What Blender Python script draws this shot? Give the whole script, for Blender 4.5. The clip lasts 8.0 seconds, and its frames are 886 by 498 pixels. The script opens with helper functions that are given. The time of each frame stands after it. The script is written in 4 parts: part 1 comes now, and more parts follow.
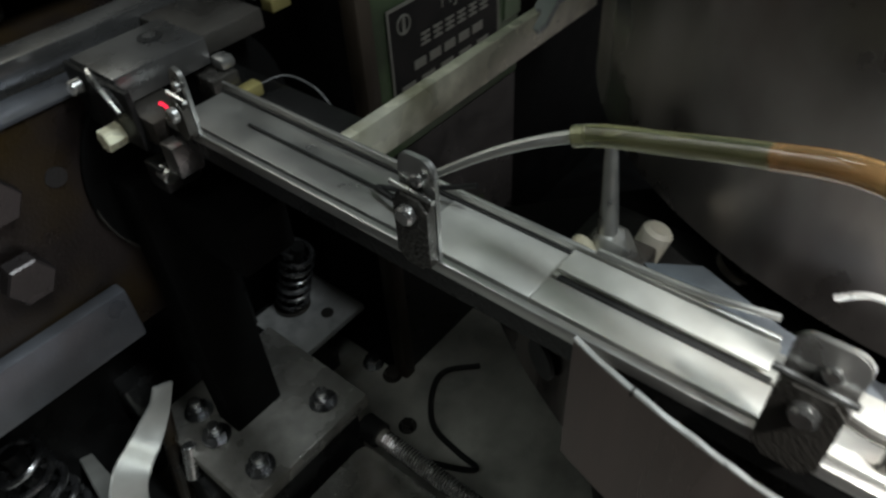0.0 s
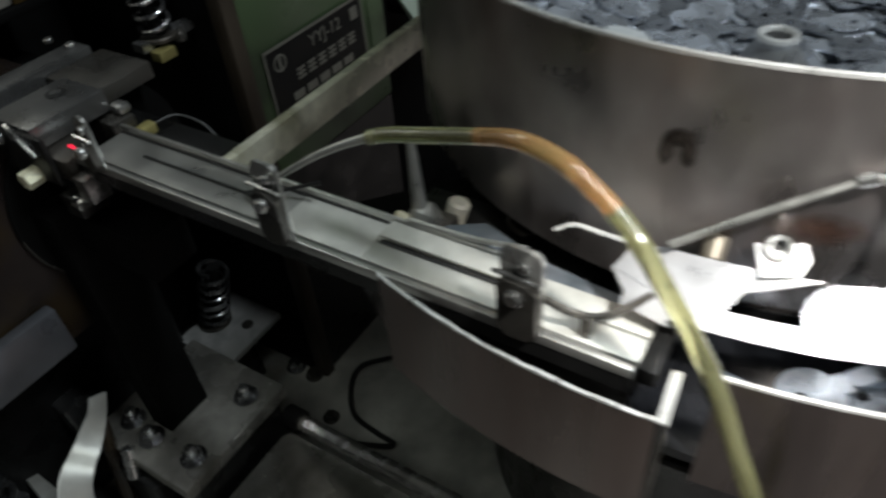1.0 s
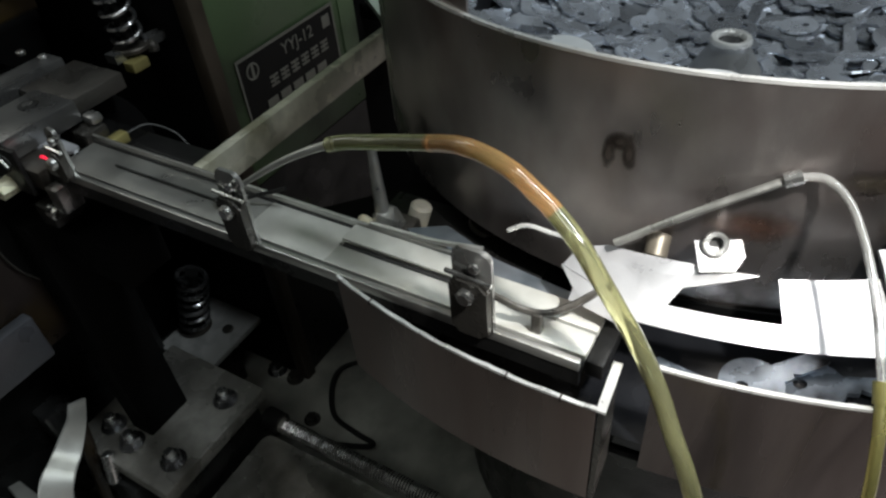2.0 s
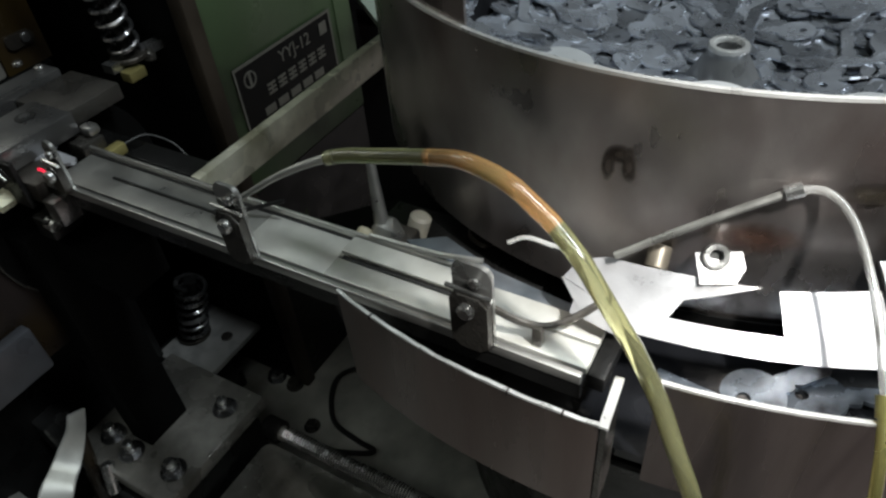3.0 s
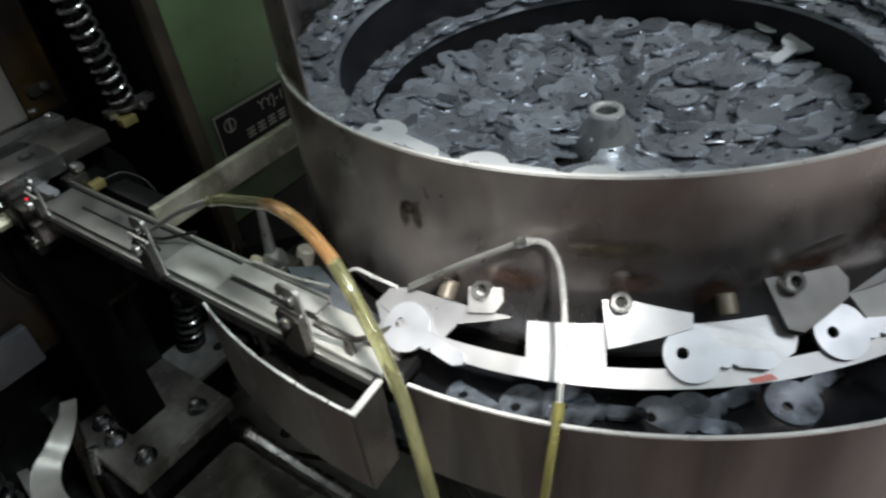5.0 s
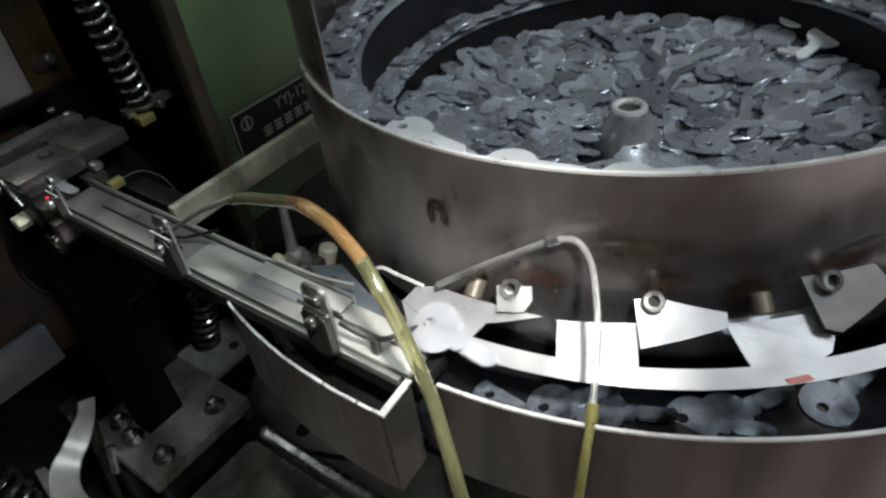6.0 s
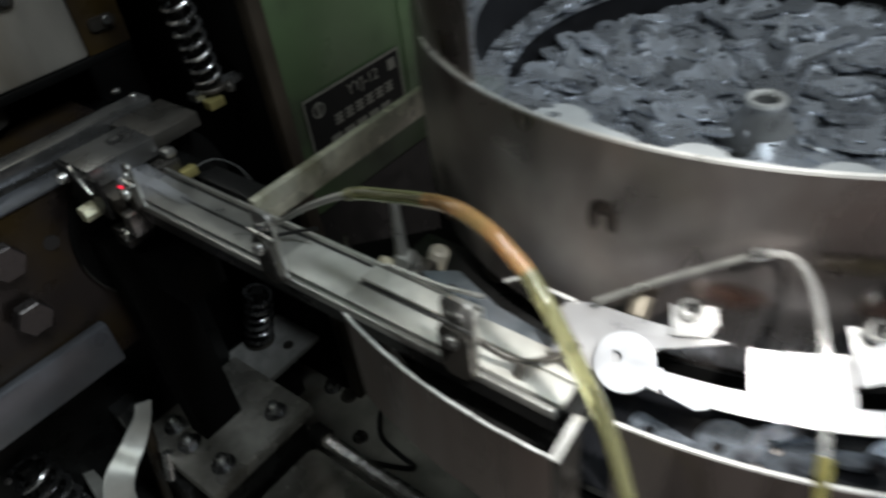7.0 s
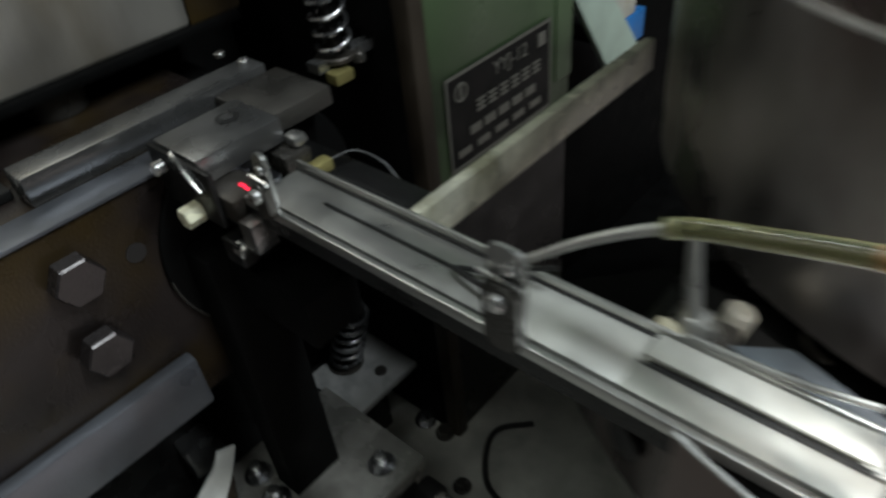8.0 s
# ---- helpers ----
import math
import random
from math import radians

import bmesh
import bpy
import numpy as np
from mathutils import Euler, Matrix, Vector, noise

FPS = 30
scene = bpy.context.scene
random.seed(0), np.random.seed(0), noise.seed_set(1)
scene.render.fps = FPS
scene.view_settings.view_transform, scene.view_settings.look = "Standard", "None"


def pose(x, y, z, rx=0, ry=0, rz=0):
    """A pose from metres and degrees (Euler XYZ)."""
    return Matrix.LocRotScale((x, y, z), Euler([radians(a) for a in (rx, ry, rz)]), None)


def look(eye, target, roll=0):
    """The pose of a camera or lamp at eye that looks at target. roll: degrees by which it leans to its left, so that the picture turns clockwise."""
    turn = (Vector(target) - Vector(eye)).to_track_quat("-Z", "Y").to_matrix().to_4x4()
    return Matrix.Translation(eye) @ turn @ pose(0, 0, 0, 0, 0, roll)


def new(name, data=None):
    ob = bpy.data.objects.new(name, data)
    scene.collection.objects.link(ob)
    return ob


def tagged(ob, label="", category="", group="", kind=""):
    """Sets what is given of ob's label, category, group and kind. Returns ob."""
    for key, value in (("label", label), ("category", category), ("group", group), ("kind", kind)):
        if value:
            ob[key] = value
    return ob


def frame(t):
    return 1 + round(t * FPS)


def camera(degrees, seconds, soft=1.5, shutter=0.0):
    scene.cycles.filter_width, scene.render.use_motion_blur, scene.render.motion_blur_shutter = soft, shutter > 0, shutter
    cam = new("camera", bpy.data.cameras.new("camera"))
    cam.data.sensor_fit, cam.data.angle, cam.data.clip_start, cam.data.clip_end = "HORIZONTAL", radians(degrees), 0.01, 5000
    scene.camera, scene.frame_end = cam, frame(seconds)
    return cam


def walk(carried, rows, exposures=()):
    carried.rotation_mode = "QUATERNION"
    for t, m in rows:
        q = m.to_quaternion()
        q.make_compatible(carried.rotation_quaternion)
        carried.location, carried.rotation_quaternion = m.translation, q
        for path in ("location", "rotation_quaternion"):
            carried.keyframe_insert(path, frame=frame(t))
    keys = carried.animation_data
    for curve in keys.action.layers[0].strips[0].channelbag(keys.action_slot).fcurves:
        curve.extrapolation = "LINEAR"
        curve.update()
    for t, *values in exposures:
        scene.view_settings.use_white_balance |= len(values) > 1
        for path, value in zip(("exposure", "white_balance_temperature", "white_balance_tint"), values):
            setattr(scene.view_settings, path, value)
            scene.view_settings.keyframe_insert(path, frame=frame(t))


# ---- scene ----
cam = camera(65.1, 8.0, soft=2.4, shutter=0.8)
METRES, TILT, LEAN = 0.6, -43.07, 2.74
START = (-0.3026, -0.3047, 1.0743)
ROWS = [
    (0.0, 0.0, 0.0, 0.0, 0.0, 0.0, -0.0),
    (0.5, -0.0062, -0.058, -0.0222, -2.53, 1.26, 4.26),
    (1.0, 0.068, -0.1536, -0.0436, -4.84, 1.57, 6.32),
    (1.5, 0.089, -0.1771, -0.0509, -5.58, 1.62, 6.93),
    (3.0, 0.0891, -0.1756, -0.0383, -5.87, 1.7, 7.79),
    (3.5, 0.1202, -0.1915, -0.0497, -5.81, 1.73, 7.63),
    (4.0, 0.2592, -0.2711, -0.0687, -5.69, 1.88, 6.86),
    (4.5, 0.3097, -0.3277, -0.068, -3.26, 3.55, 5.72),
    (5.0, 0.2818, -0.3194, -0.0651, -0.31, 4.73, 5.04),
    (6.5, 0.2495, -0.3014, -0.0601, 0.55, 4.44, 4.9),
    (7.0, 0.157, -0.2278, -0.0366, 1.43, 4.18, 3.57),
    (7.5, 0.0679, -0.14, -0.008, 2.52, 4.23, 1.51),
    (8.0, -0.0303, -0.0072, 0.0262, 2.84, 3.47, 0.48),
]
walk(cam, [(t, pose(*START, TILT, LEAN, 0) @ pose(METRES * x, METRES * y, METRES * z, 90 + pitch, roll, yaw)) for t, x, y, z, yaw, pitch, roll in ROWS],
     [(0.0, 0.0), (0.5, 0.05), (1.0, -0.1), (1.5, -0.2), (3.5, -0.2), (4.0, -0.1), (4.5, -0.05), (5.0, -0.2), (6.5, -0.25), (7.5, 0.0), (8.0, 0.3)])

# ---- light ----
world = bpy.data.worlds.new("workshop_dim")
world.use_nodes = True
scene.world = world
world.node_tree.nodes["Background"].inputs[0].default_value = (0.75, 0.85, 1.0, 1)
world.node_tree.nodes["Background"].inputs[1].default_value = 0.002
scene.view_settings.exposure = 0.0


def area_lamp(name, eye, target, sx, sy, watts, colour, spread=180):
    data = bpy.data.lights.new(name, "AREA")
    data.shape, data.size, data.size_y, data.energy, data.color = "RECTANGLE", sx, sy, watts, colour
    data.spread = radians(spread)
    ob = new(name, data)
    ob.matrix_basis = look(eye, target)
    return ob


def spot_lamp(name, eye, target, watts, angle, blend, radius, colour):
    data = bpy.data.lights.new(name, "SPOT")
    data.energy, data.spot_size, data.spot_blend, data.shadow_soft_size, data.color = watts, radians(angle), blend, radius, colour
    ob = new(name, data)
    ob.matrix_basis = look(eye, target)
    return ob


# fluorescent light overhead, added fills, the small work lamp clamped over the drop point
area_lamp("overhead_light", (0.7, -0.6, 2.75), (0.25, -0.1, 0.9), 0.25, 1.2, 37, (0.88, 0.97, 1.0))
area_lamp("overhead_light", (-1.1, 0.9, 2.75), (-0.4, 0.1, 0.9), 0.2, 1.2, 5, (0.92, 1.0, 0.93))
# added fill from the front left, brightens the lower press parts
area_lamp("overhead_light", (-0.45, -1.25, 2.75), (-0.35, 0.1, 0.6), 1.2, 0.2, 6, (0.92, 1.0, 0.95))
# added narrow fill: brightens the floor that the bowl's right wall mirrors
area_lamp("overhead_light", (1.6, -1.1, 2.75), (1.6, -1.0, 0.0), 0.25, 1.2, 44, (0.99, 0.97, 0.99), spread=90)
spot_lamp("work_lamp", (-0.04, -0.50, 1.42), (-0.140, -0.213, 0.91), 46, 21, 1.0, 0.025, (1.0, 0.98, 0.93))


# ---- materials ----
def material(name, base, rough, metal=0.0, vary=0.25, scale=30.0, bump=0.1, stain=None, stain_scale=6.0, stain_amount=0.5, rough_vary=0.15,
             stretch=(1, 1, 1), transmission=0.0, island=0.0, coat=0.0, fine=600.0, specular=0.5):
    m = bpy.data.materials.new(name)
    m.use_nodes = True
    nt = m.node_tree
    n, l = nt.nodes, nt.links
    b = n["Principled BSDF"]
    tc = n.new("ShaderNodeTexCoord")
    mp = n.new("ShaderNodeMapping")
    mp.inputs["Scale"].default_value = stretch
    l.new(tc.outputs["Object"], mp.inputs["Vector"])

    def tex(s, detail=6.0):
        t = n.new("ShaderNodeTexNoise")
        t.inputs["Scale"].default_value, t.inputs["Detail"].default_value = s, detail
        l.new(mp.outputs["Vector"], t.inputs["Vector"])
        return t

    def ramp(source, lo, hi):
        r = n.new("ShaderNodeMapRange")
        r.inputs["To Min"].default_value, r.inputs["To Max"].default_value = lo, hi
        r.inputs["From Min"].default_value, r.inputs["From Max"].default_value = 0.3, 0.7
        l.new(source, r.inputs["Value"])
        return r.outputs["Result"]

    def mix(kind, factor, a, c):
        x = n.new("ShaderNodeMix")
        x.data_type, x.blend_type = "RGBA", kind
        for socket, v in ((x.inputs[0], factor), (x.inputs[6], a), (x.inputs[7], c)):
            if hasattr(v, "links"):
                l.new(v, socket)
            else:
                socket.default_value = v
        return x.outputs[2]

    t1, t2 = tex(scale), tex(fine, 3.0)
    colour = mix("MIX", ramp(t1.outputs[0], 0, 1), (*[c * (1 - vary) for c in base], 1), (*[min(1, c * (1 + vary)) for c in base], 1))
    if stain:
        t3 = tex(stain_scale, 8.0)
        r = n.new("ShaderNodeMapRange")
        r.inputs["From Min"].default_value, r.inputs["From Max"].default_value = 0.48, 0.68
        r.inputs["To Max"].default_value = stain_amount
        l.new(t3.outputs[0], r.inputs["Value"])
        colour = mix("MIX", r.outputs["Result"], colour, (*stain, 1))
    if island:
        g = n.new("ShaderNodeNewGeometry")
        r = n.new("ShaderNodeMapRange")
        r.inputs["To Min"].default_value, r.inputs["To Max"].default_value = 1 - island, 1 + island
        l.new(g.outputs["Random Per Island"], r.inputs["Value"])
        grey = n.new("ShaderNodeCombineColor")
        for i in range(3):
            l.new(r.outputs["Result"], grey.inputs[i])
        colour = mix("MULTIPLY", 1.0, colour, grey.outputs[0])
    l.new(colour, b.inputs["Base Color"])
    l.new(ramp(t1.outputs[0], max(0.02, rough - rough_vary), min(1, rough + rough_vary)), b.inputs["Roughness"])
    b.inputs["Metallic"].default_value = metal
    b.inputs["Transmission Weight"].default_value = transmission
    b.inputs["Coat Weight"].default_value = coat
    b.inputs["Specular IOR Level"].default_value = specular
    if bump:
        bp = n.new("ShaderNodeBump")
        bp.inputs["Strength"].default_value, bp.inputs["Distance"].default_value = bump, 0.0015
        both = n.new("ShaderNodeMath")
        l.new(t1.outputs[0], both.inputs[0])
        l.new(t2.outputs[0], both.inputs[1])
        l.new(both.outputs[0], bp.inputs["Height"])
        l.new(bp.outputs["Normal"], b.inputs["Normal"])
    return m


def glowing(name, colour, strength):
    m = material(name, colour, 0.4)
    b = m.node_tree.nodes["Principled BSDF"]
    b.inputs["Emission Color"].default_value, b.inputs["Emission Strength"].default_value = (*colour, 1), strength
    return m


def soaked_stain(name, colour, cover):
    """A film of burnt oil that thins out to nothing at its ragged border."""
    m = material(name, colour, 0.45, 0.3, 0.4, 90, 0.05)
    nt = m.node_tree
    n, l = nt.nodes, nt.links
    tc, vec, far = n.new("ShaderNodeTexCoord"), n.new("ShaderNodeVectorMath"), n.new("ShaderNodeVectorMath")
    vec.operation, far.operation = "MULTIPLY_ADD", "LENGTH"
    vec.inputs[1].default_value, vec.inputs[2].default_value = (2, 0, 2), (-1, 0, -1)
    l.new(tc.outputs["Generated"], vec.inputs[0])
    l.new(vec.outputs[0], far.inputs[0])
    cloud = n.new("ShaderNodeTexNoise")
    cloud.inputs["Scale"].default_value, cloud.inputs["Detail"].default_value = 110, 5
    l.new(tc.outputs["Object"], cloud.inputs["Vector"])
    add = n.new("ShaderNodeMath")
    l.new(far.outputs["Value"], add.inputs[0])
    l.new(cloud.outputs[0], add.inputs[1])
    r = n.new("ShaderNodeMapRange")
    r.inputs["From Min"].default_value, r.inputs["From Max"].default_value = 0.70, 1.45
    r.inputs["To Min"].default_value, r.inputs["To Max"].default_value = cover, 0.0
    l.new(add.outputs[0], r.inputs["Value"])
    l.new(r.outputs["Result"], n["Principled BSDF"].inputs["Alpha"])
    return m


BURNT_OIL = soaked_stain("burnt_brown_oil", (0.055, 0.030, 0.022), 0.9)
GREASE_FILM = soaked_stain("dark_grease_film", (0.030, 0.024, 0.020), 1.0)
OLIVE_OIL = soaked_stain("olive_oil_film", (0.06, 0.05, 0.03), 0.75)
# besides brown stains, the wall's blotches stand in for cloudy reflections
STEEL_WALL = material("rolled_steel_wall", (0.38, 0.357, 0.347), 0.35, 0.92, 0.3, 22, 0.06, (0.20, 0.145, 0.13), 13, 0.75, stretch=(1, 1, 0.6), rough_vary=0.2)
STEEL_PAN = material("streaked_pan_steel", (0.16, 0.125, 0.115), 0.33, 0.8, 0.35, 40, 0.05, (0.11, 0.075, 0.066), 24, 0.9, stretch=(1, 1, 0.12))
FOOT = material("scuffed_foot_plate", (0.46, 0.46, 0.45), 0.45, 0.3, 0.25, 60, 0.1, (0.18, 0.17, 0.15), 30, 0.6)
STEEL_SKIRT = material("oily_brown_skirt_steel", (0.135, 0.115, 0.108), 0.25, 0.92, 0.5, 34, 0.05, (0.05, 0.034, 0.03), 15, 0.95, stretch=(1, 1, 0.15))
STEEL_EDGE = material("worn_bright_edge", (0.80, 0.80, 0.79), 0.33, 0.5, 0.1, 70, 0.15, (0.55, 0.53, 0.50), 20, 0.4)
# inner steel darkened to near black: the bowl's inside shade is in its colour
STEEL_INNER = material("shade_black_inner_steel", (0.012, 0.012, 0.014), 0.5, 0.0, 0.3, 20, 0.1, (0.026, 0.025, 0.026), 12, 0.6, specular=0.12)
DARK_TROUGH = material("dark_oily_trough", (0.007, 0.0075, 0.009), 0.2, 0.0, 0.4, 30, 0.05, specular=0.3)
PLATE = material("brushed_guide_plate", (0.34, 0.34, 0.355), 0.42, 0.5, 0.08, 40, 0.06, (0.5, 0.48, 0.45), 25, 0.35)
PLATE_BLUE = material("bluish_sheet", (0.11, 0.13, 0.15), 0.35, 0.6, 0.3, 40, 0.06, (0.34, 0.36, 0.40), 25, 0.5)
KEY = material("nickel_key_blank", (0.43, 0.44, 0.475), 0.42, 0.45, 0.08, 60, 0.03)
LEDGE = material("worn_grey_ledge", (0.46, 0.48, 0.52), 0.4, 0.8, 0.2, 30, 0.08, (0.25, 0.26, 0.29), 25, 0.5)
# oily keys, darkened for the trough's shade and blotched like blurred reflections
KEY_SHADED = material("oily_shaded_key_blank", (0.25, 0.29, 0.345), 0.3, 0.7, 0.4, 60, 0.04, (0.015, 0.015, 0.018), 45, 1.0)
# deep shade put into the colour, for gaps and parts that lie in the dark
SHADE_BLACK = material("shade_black_iron", (0.004, 0.004, 0.004), 0.7, 0.0, 0.3, 40, 0.1, specular=0.05)
KEY_PILE = material("piled_key_blanks", (0.50, 0.53, 0.585), 0.28, 0.72, 0.12, 60, 0.03, island=0.5, rough_vary=0.08)
# paler copy of the key nickel, with the lamp's glint in its colour
KEY_GLINT = material("glint_pale_key_blank", (0.62, 0.64, 0.66), 0.4, 0.25, 0.06, 60, 0.03)
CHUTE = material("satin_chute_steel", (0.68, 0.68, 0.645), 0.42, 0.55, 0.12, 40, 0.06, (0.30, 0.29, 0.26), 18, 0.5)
CHUTE_DARKER = material("darker_chute_steel", (0.36, 0.36, 0.345), 0.4, 0.75, 0.15, 40, 0.06, (0.18, 0.175, 0.16), 18, 0.6)
DULL_PLATE = material("dull_clamp_steel", (0.13, 0.125, 0.125), 0.5, 0.15, 0.15, 50, 0.04, (0.09, 0.075, 0.07), 40, 0.6, specular=0.3)
RAIL = material("polished_rail_steel", (0.56, 0.56, 0.54), 0.33, 0.85, 0.12, 40, 0.02, rough_vary=0.06)
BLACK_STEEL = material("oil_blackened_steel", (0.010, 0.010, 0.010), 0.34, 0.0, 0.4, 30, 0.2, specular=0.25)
BOLT = material("oily_bolt_steel", (0.042, 0.036, 0.036), 0.3, 0.4, 0.3, 60, 0.08)
GREASY = material("greasy_machine_iron", (0.085, 0.080, 0.073), 0.3, 0.6, 0.45, 24, 0.3, (0.035, 0.027, 0.02), 12, 0.8)
OILY = material("oily_worn_base_iron", (0.34, 0.33, 0.305), 0.3, 0.5, 0.4, 26, 0.3, (0.06, 0.05, 0.042), 14, 0.75)
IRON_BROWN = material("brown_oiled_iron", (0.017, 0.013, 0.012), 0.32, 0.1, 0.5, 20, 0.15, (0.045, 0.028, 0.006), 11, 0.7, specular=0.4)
GROUND_STEEL = material("ground_steel", (0.19, 0.19, 0.19), 0.3, 0.8, 0.25, 28, 0.12, (0.10, 0.09, 0.08), 14, 0.6)
BLUE_STEEL = material("cold_grey_bar_steel", (0.17, 0.18, 0.205), 0.36, 0.7, 0.25, 20, 0.1, (0.13, 0.12, 0.12), 15, 0.5)
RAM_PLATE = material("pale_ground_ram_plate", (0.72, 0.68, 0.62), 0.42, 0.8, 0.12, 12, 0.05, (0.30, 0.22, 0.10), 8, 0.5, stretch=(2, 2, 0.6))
GREEN = material("chipped_green_paint", (0.105, 0.165, 0.080), 0.40, 0.0, 0.35, 14, 0.15, (0.028, 0.034, 0.022), 7, 0.9)
RUST = material("rusted_column_edge", (0.035, 0.026, 0.018), 0.6, 0.2, 0.4, 30, 0.3, (0.04, 0.03, 0.02), 15, 0.7)
OLIVE_BAR = material("oily_flat_bar", (0.76, 0.75, 0.62), 0.30, 0.25, 0.3, 30, 0.15, (0.24, 0.23, 0.15), 22, 0.85)
PLATE_BLACK = material("black_enamel_nameplate", (0.008, 0.008, 0.008), 0.45, 0.0, 0.3, 40, 0.05, specular=0.15)
PLATE_INK = material("pale_nameplate_metal", (0.21, 0.21, 0.185), 0.45, 0.5, 0.2, 80, 0.05)
# brass raised to near white: the lamp's glare is in the base colour
BRASS_GLARE = material("brass", (0.96, 0.90, 0.66), 0.28, 0.3, 0.15, 60, 0.05)
BRASS_DULL = material("dull_brass", (0.34, 0.30, 0.12), 0.45, 0.6, 0.2, 60, 0.05)
CHROME = material("bright_screw_steel", (0.70, 0.70, 0.69), 0.25, 0.95, 0.1, 90, 0.03)
SPRING = material("spring_steel", (0.36, 0.36, 0.37), 0.24, 0.95, 0.25, 60, 0.05)
HOSE = material("yellowed_clear_hose", (0.60, 0.60, 0.33), 0.08, 0.0, 0.15, 30, 0.03, (0.56, 0.54, 0.24), 20, 0.5, transmission=0.88, coat=0.8)
HOSE_ORANGE = material("orange_stained_hose", (0.88, 0.50, 0.22), 0.07, 0.0, 0.25, 30, 0.03, (0.72, 0.64, 0.28), 34, 1.0, transmission=0.72, coat=0.8)
HOSE_PALE = material("clear_pale_hose", (0.92, 0.92, 0.90), 0.06, 0.0, 0.08, 40, 0.03, transmission=0.85, coat=0.6)
HOSE_SLEEVE = material("amber_hose_sleeve", (0.42, 0.39, 0.14), 0.2, 0.0, 0.2, 30, 0.03, transmission=0.75, coat=0.4)
WIRE = material("dull_steel_tube", (0.42, 0.42, 0.40), 0.35, 0.85, 0.15, 60, 0.05)
# cable rubber; also the black that paints the shade inside holes and slots
RUBBER_AND_HOLE = material("rubber_and_hole_black", (0.014, 0.014, 0.014), 0.5, 0.0, 0.3, 40, 0.1)
WHITE_PLASTIC = material("grimy_white_plastic", (0.48, 0.47, 0.42), 0.45, 0.0, 0.12, 40, 0.05, (0.40, 0.36, 0.22), 30, 0.6)
CREAM = material("creamy_putty", (0.36, 0.33, 0.24), 0.6, 0.0, 0.2, 70, 0.5, (0.30, 0.25, 0.15), 60, 0.6)
BRACKET = material("worn_bracket_steel", (0.42, 0.42, 0.41), 0.33, 0.85, 0.2, 50, 0.08, (0.2, 0.19, 0.17), 40, 0.5)
SMUDGE = material("grease_smudge", (0.022, 0.018, 0.016), 0.6, 0.0, 0.4, 90, 0.1, specular=0.25)
HUB = material("grey_turned_hub", (0.40, 0.405, 0.41), 0.36, 0.7, 0.15, 40, 0.05)
STUD = material("grimy_cream_stud", (0.17, 0.15, 0.12), 0.42, 0.5, 0.2, 60, 0.1, (0.2, 0.15, 0.1), 40, 0.6)
CONCRETE = material("stained_concrete", (0.33, 0.30, 0.285), 0.6, 0.0, 0.25, 4, 0.2, (0.24, 0.18, 0.16), 2.4, 0.7, fine=120)
WALL_PAINT = material("dingy_wall_paint", (0.10, 0.10, 0.09), 0.8, 0.0, 0.2, 3, 0.05, (0.06, 0.055, 0.05), 1.5, 0.6, fine=80)
BED = material("grimy_bed_plate", (0.50, 0.49, 0.45), 0.45, 0.25, 0.3, 20, 0.2, (0.10, 0.09, 0.075), 9, 0.8)
TAN = material("tan_wood_block", (0.50, 0.40, 0.20), 0.6, 0.0, 0.2, 30, 0.1, (0.30, 0.22, 0.10), 20, 0.5, stretch=(1, 1, 0.2))
BLUE = material("blue_plastic", (0.03, 0.18, 0.50), 0.4, 0.0, 0.1, 30, 0.03)
PALE_GREEN = material("pale_green_plastic", (0.45, 0.55, 0.47), 0.45, 0.0, 0.12, 30, 0.05)
RED_GLOW = glowing("red_sensor_light", (1.0, 0.02, 0.06), 1.3)
RED_MARK = material("red_paint_smear", (0.45, 0.13, 0.11), 0.5, 0.0, 0.3, 90, 0.05)

# ---- building blocks ----
PRESS = pose(0, 0, 0, 0, 0, 51)   # the press and the chute stand at 51 degrees to the bowl
WORLD = Matrix.Identity(4)


def thing(name, base, label, category, frame_=WORLD, group="", kind=""):
    """An Empty at its base; its parts are built in the coordinates of frame_."""
    ob = new(name)
    ob.empty_display_size = 0.01
    ob.matrix_basis = frame_ @ Matrix.Translation(base)
    ob["at"] = base
    return tagged(ob, label, category, group, kind)


def origin_of(ob):
    while "at" not in ob.keys():
        ob = ob.parent
    return Vector(ob["at"])


def part(name, bm, mat, parent, label="", smooth=True):
    bmesh.ops.recalc_face_normals(bm, faces=bm.faces)
    bmesh.ops.translate(bm, verts=bm.verts, vec=-origin_of(parent))
    me = bpy.data.meshes.new(name)
    bm.to_mesh(me)
    bm.free()
    me.materials.append(mat)
    if smooth:
        me.shade_smooth()
        me.set_sharp_from_angle(angle=radians(35))
    ob = new(name, me)
    ob.parent = parent
    if label:
        ob["label"] = label
    return ob


def box(x0, x1, y0, y1, z0, z1, bevel=0.0, bm=None, m=None):
    bm = bm or bmesh.new()
    r = bmesh.ops.create_cube(bm, size=1)
    for v in r["verts"]:
        v.co = Vector(((x0 + x1) / 2 + v.co.x * (x1 - x0), (y0 + y1) / 2 + v.co.y * (y1 - y0), (z0 + z1) / 2 + v.co.z * (z1 - z0)))
    vs = r["verts"]
    if bevel:
        es = list({e for v in vs for e in v.link_edges})
        out = bmesh.ops.bevel(bm, geom=es, offset=bevel, segments=2, affect="EDGES", profile=0.5)
        vs = list({v for f in out["faces"] for v in f.verts} | {v for v in vs if v.is_valid})
    if m is not None:
        bmesh.ops.transform(bm, matrix=m, verts=[v for v in vs if v.is_valid])
    return bm


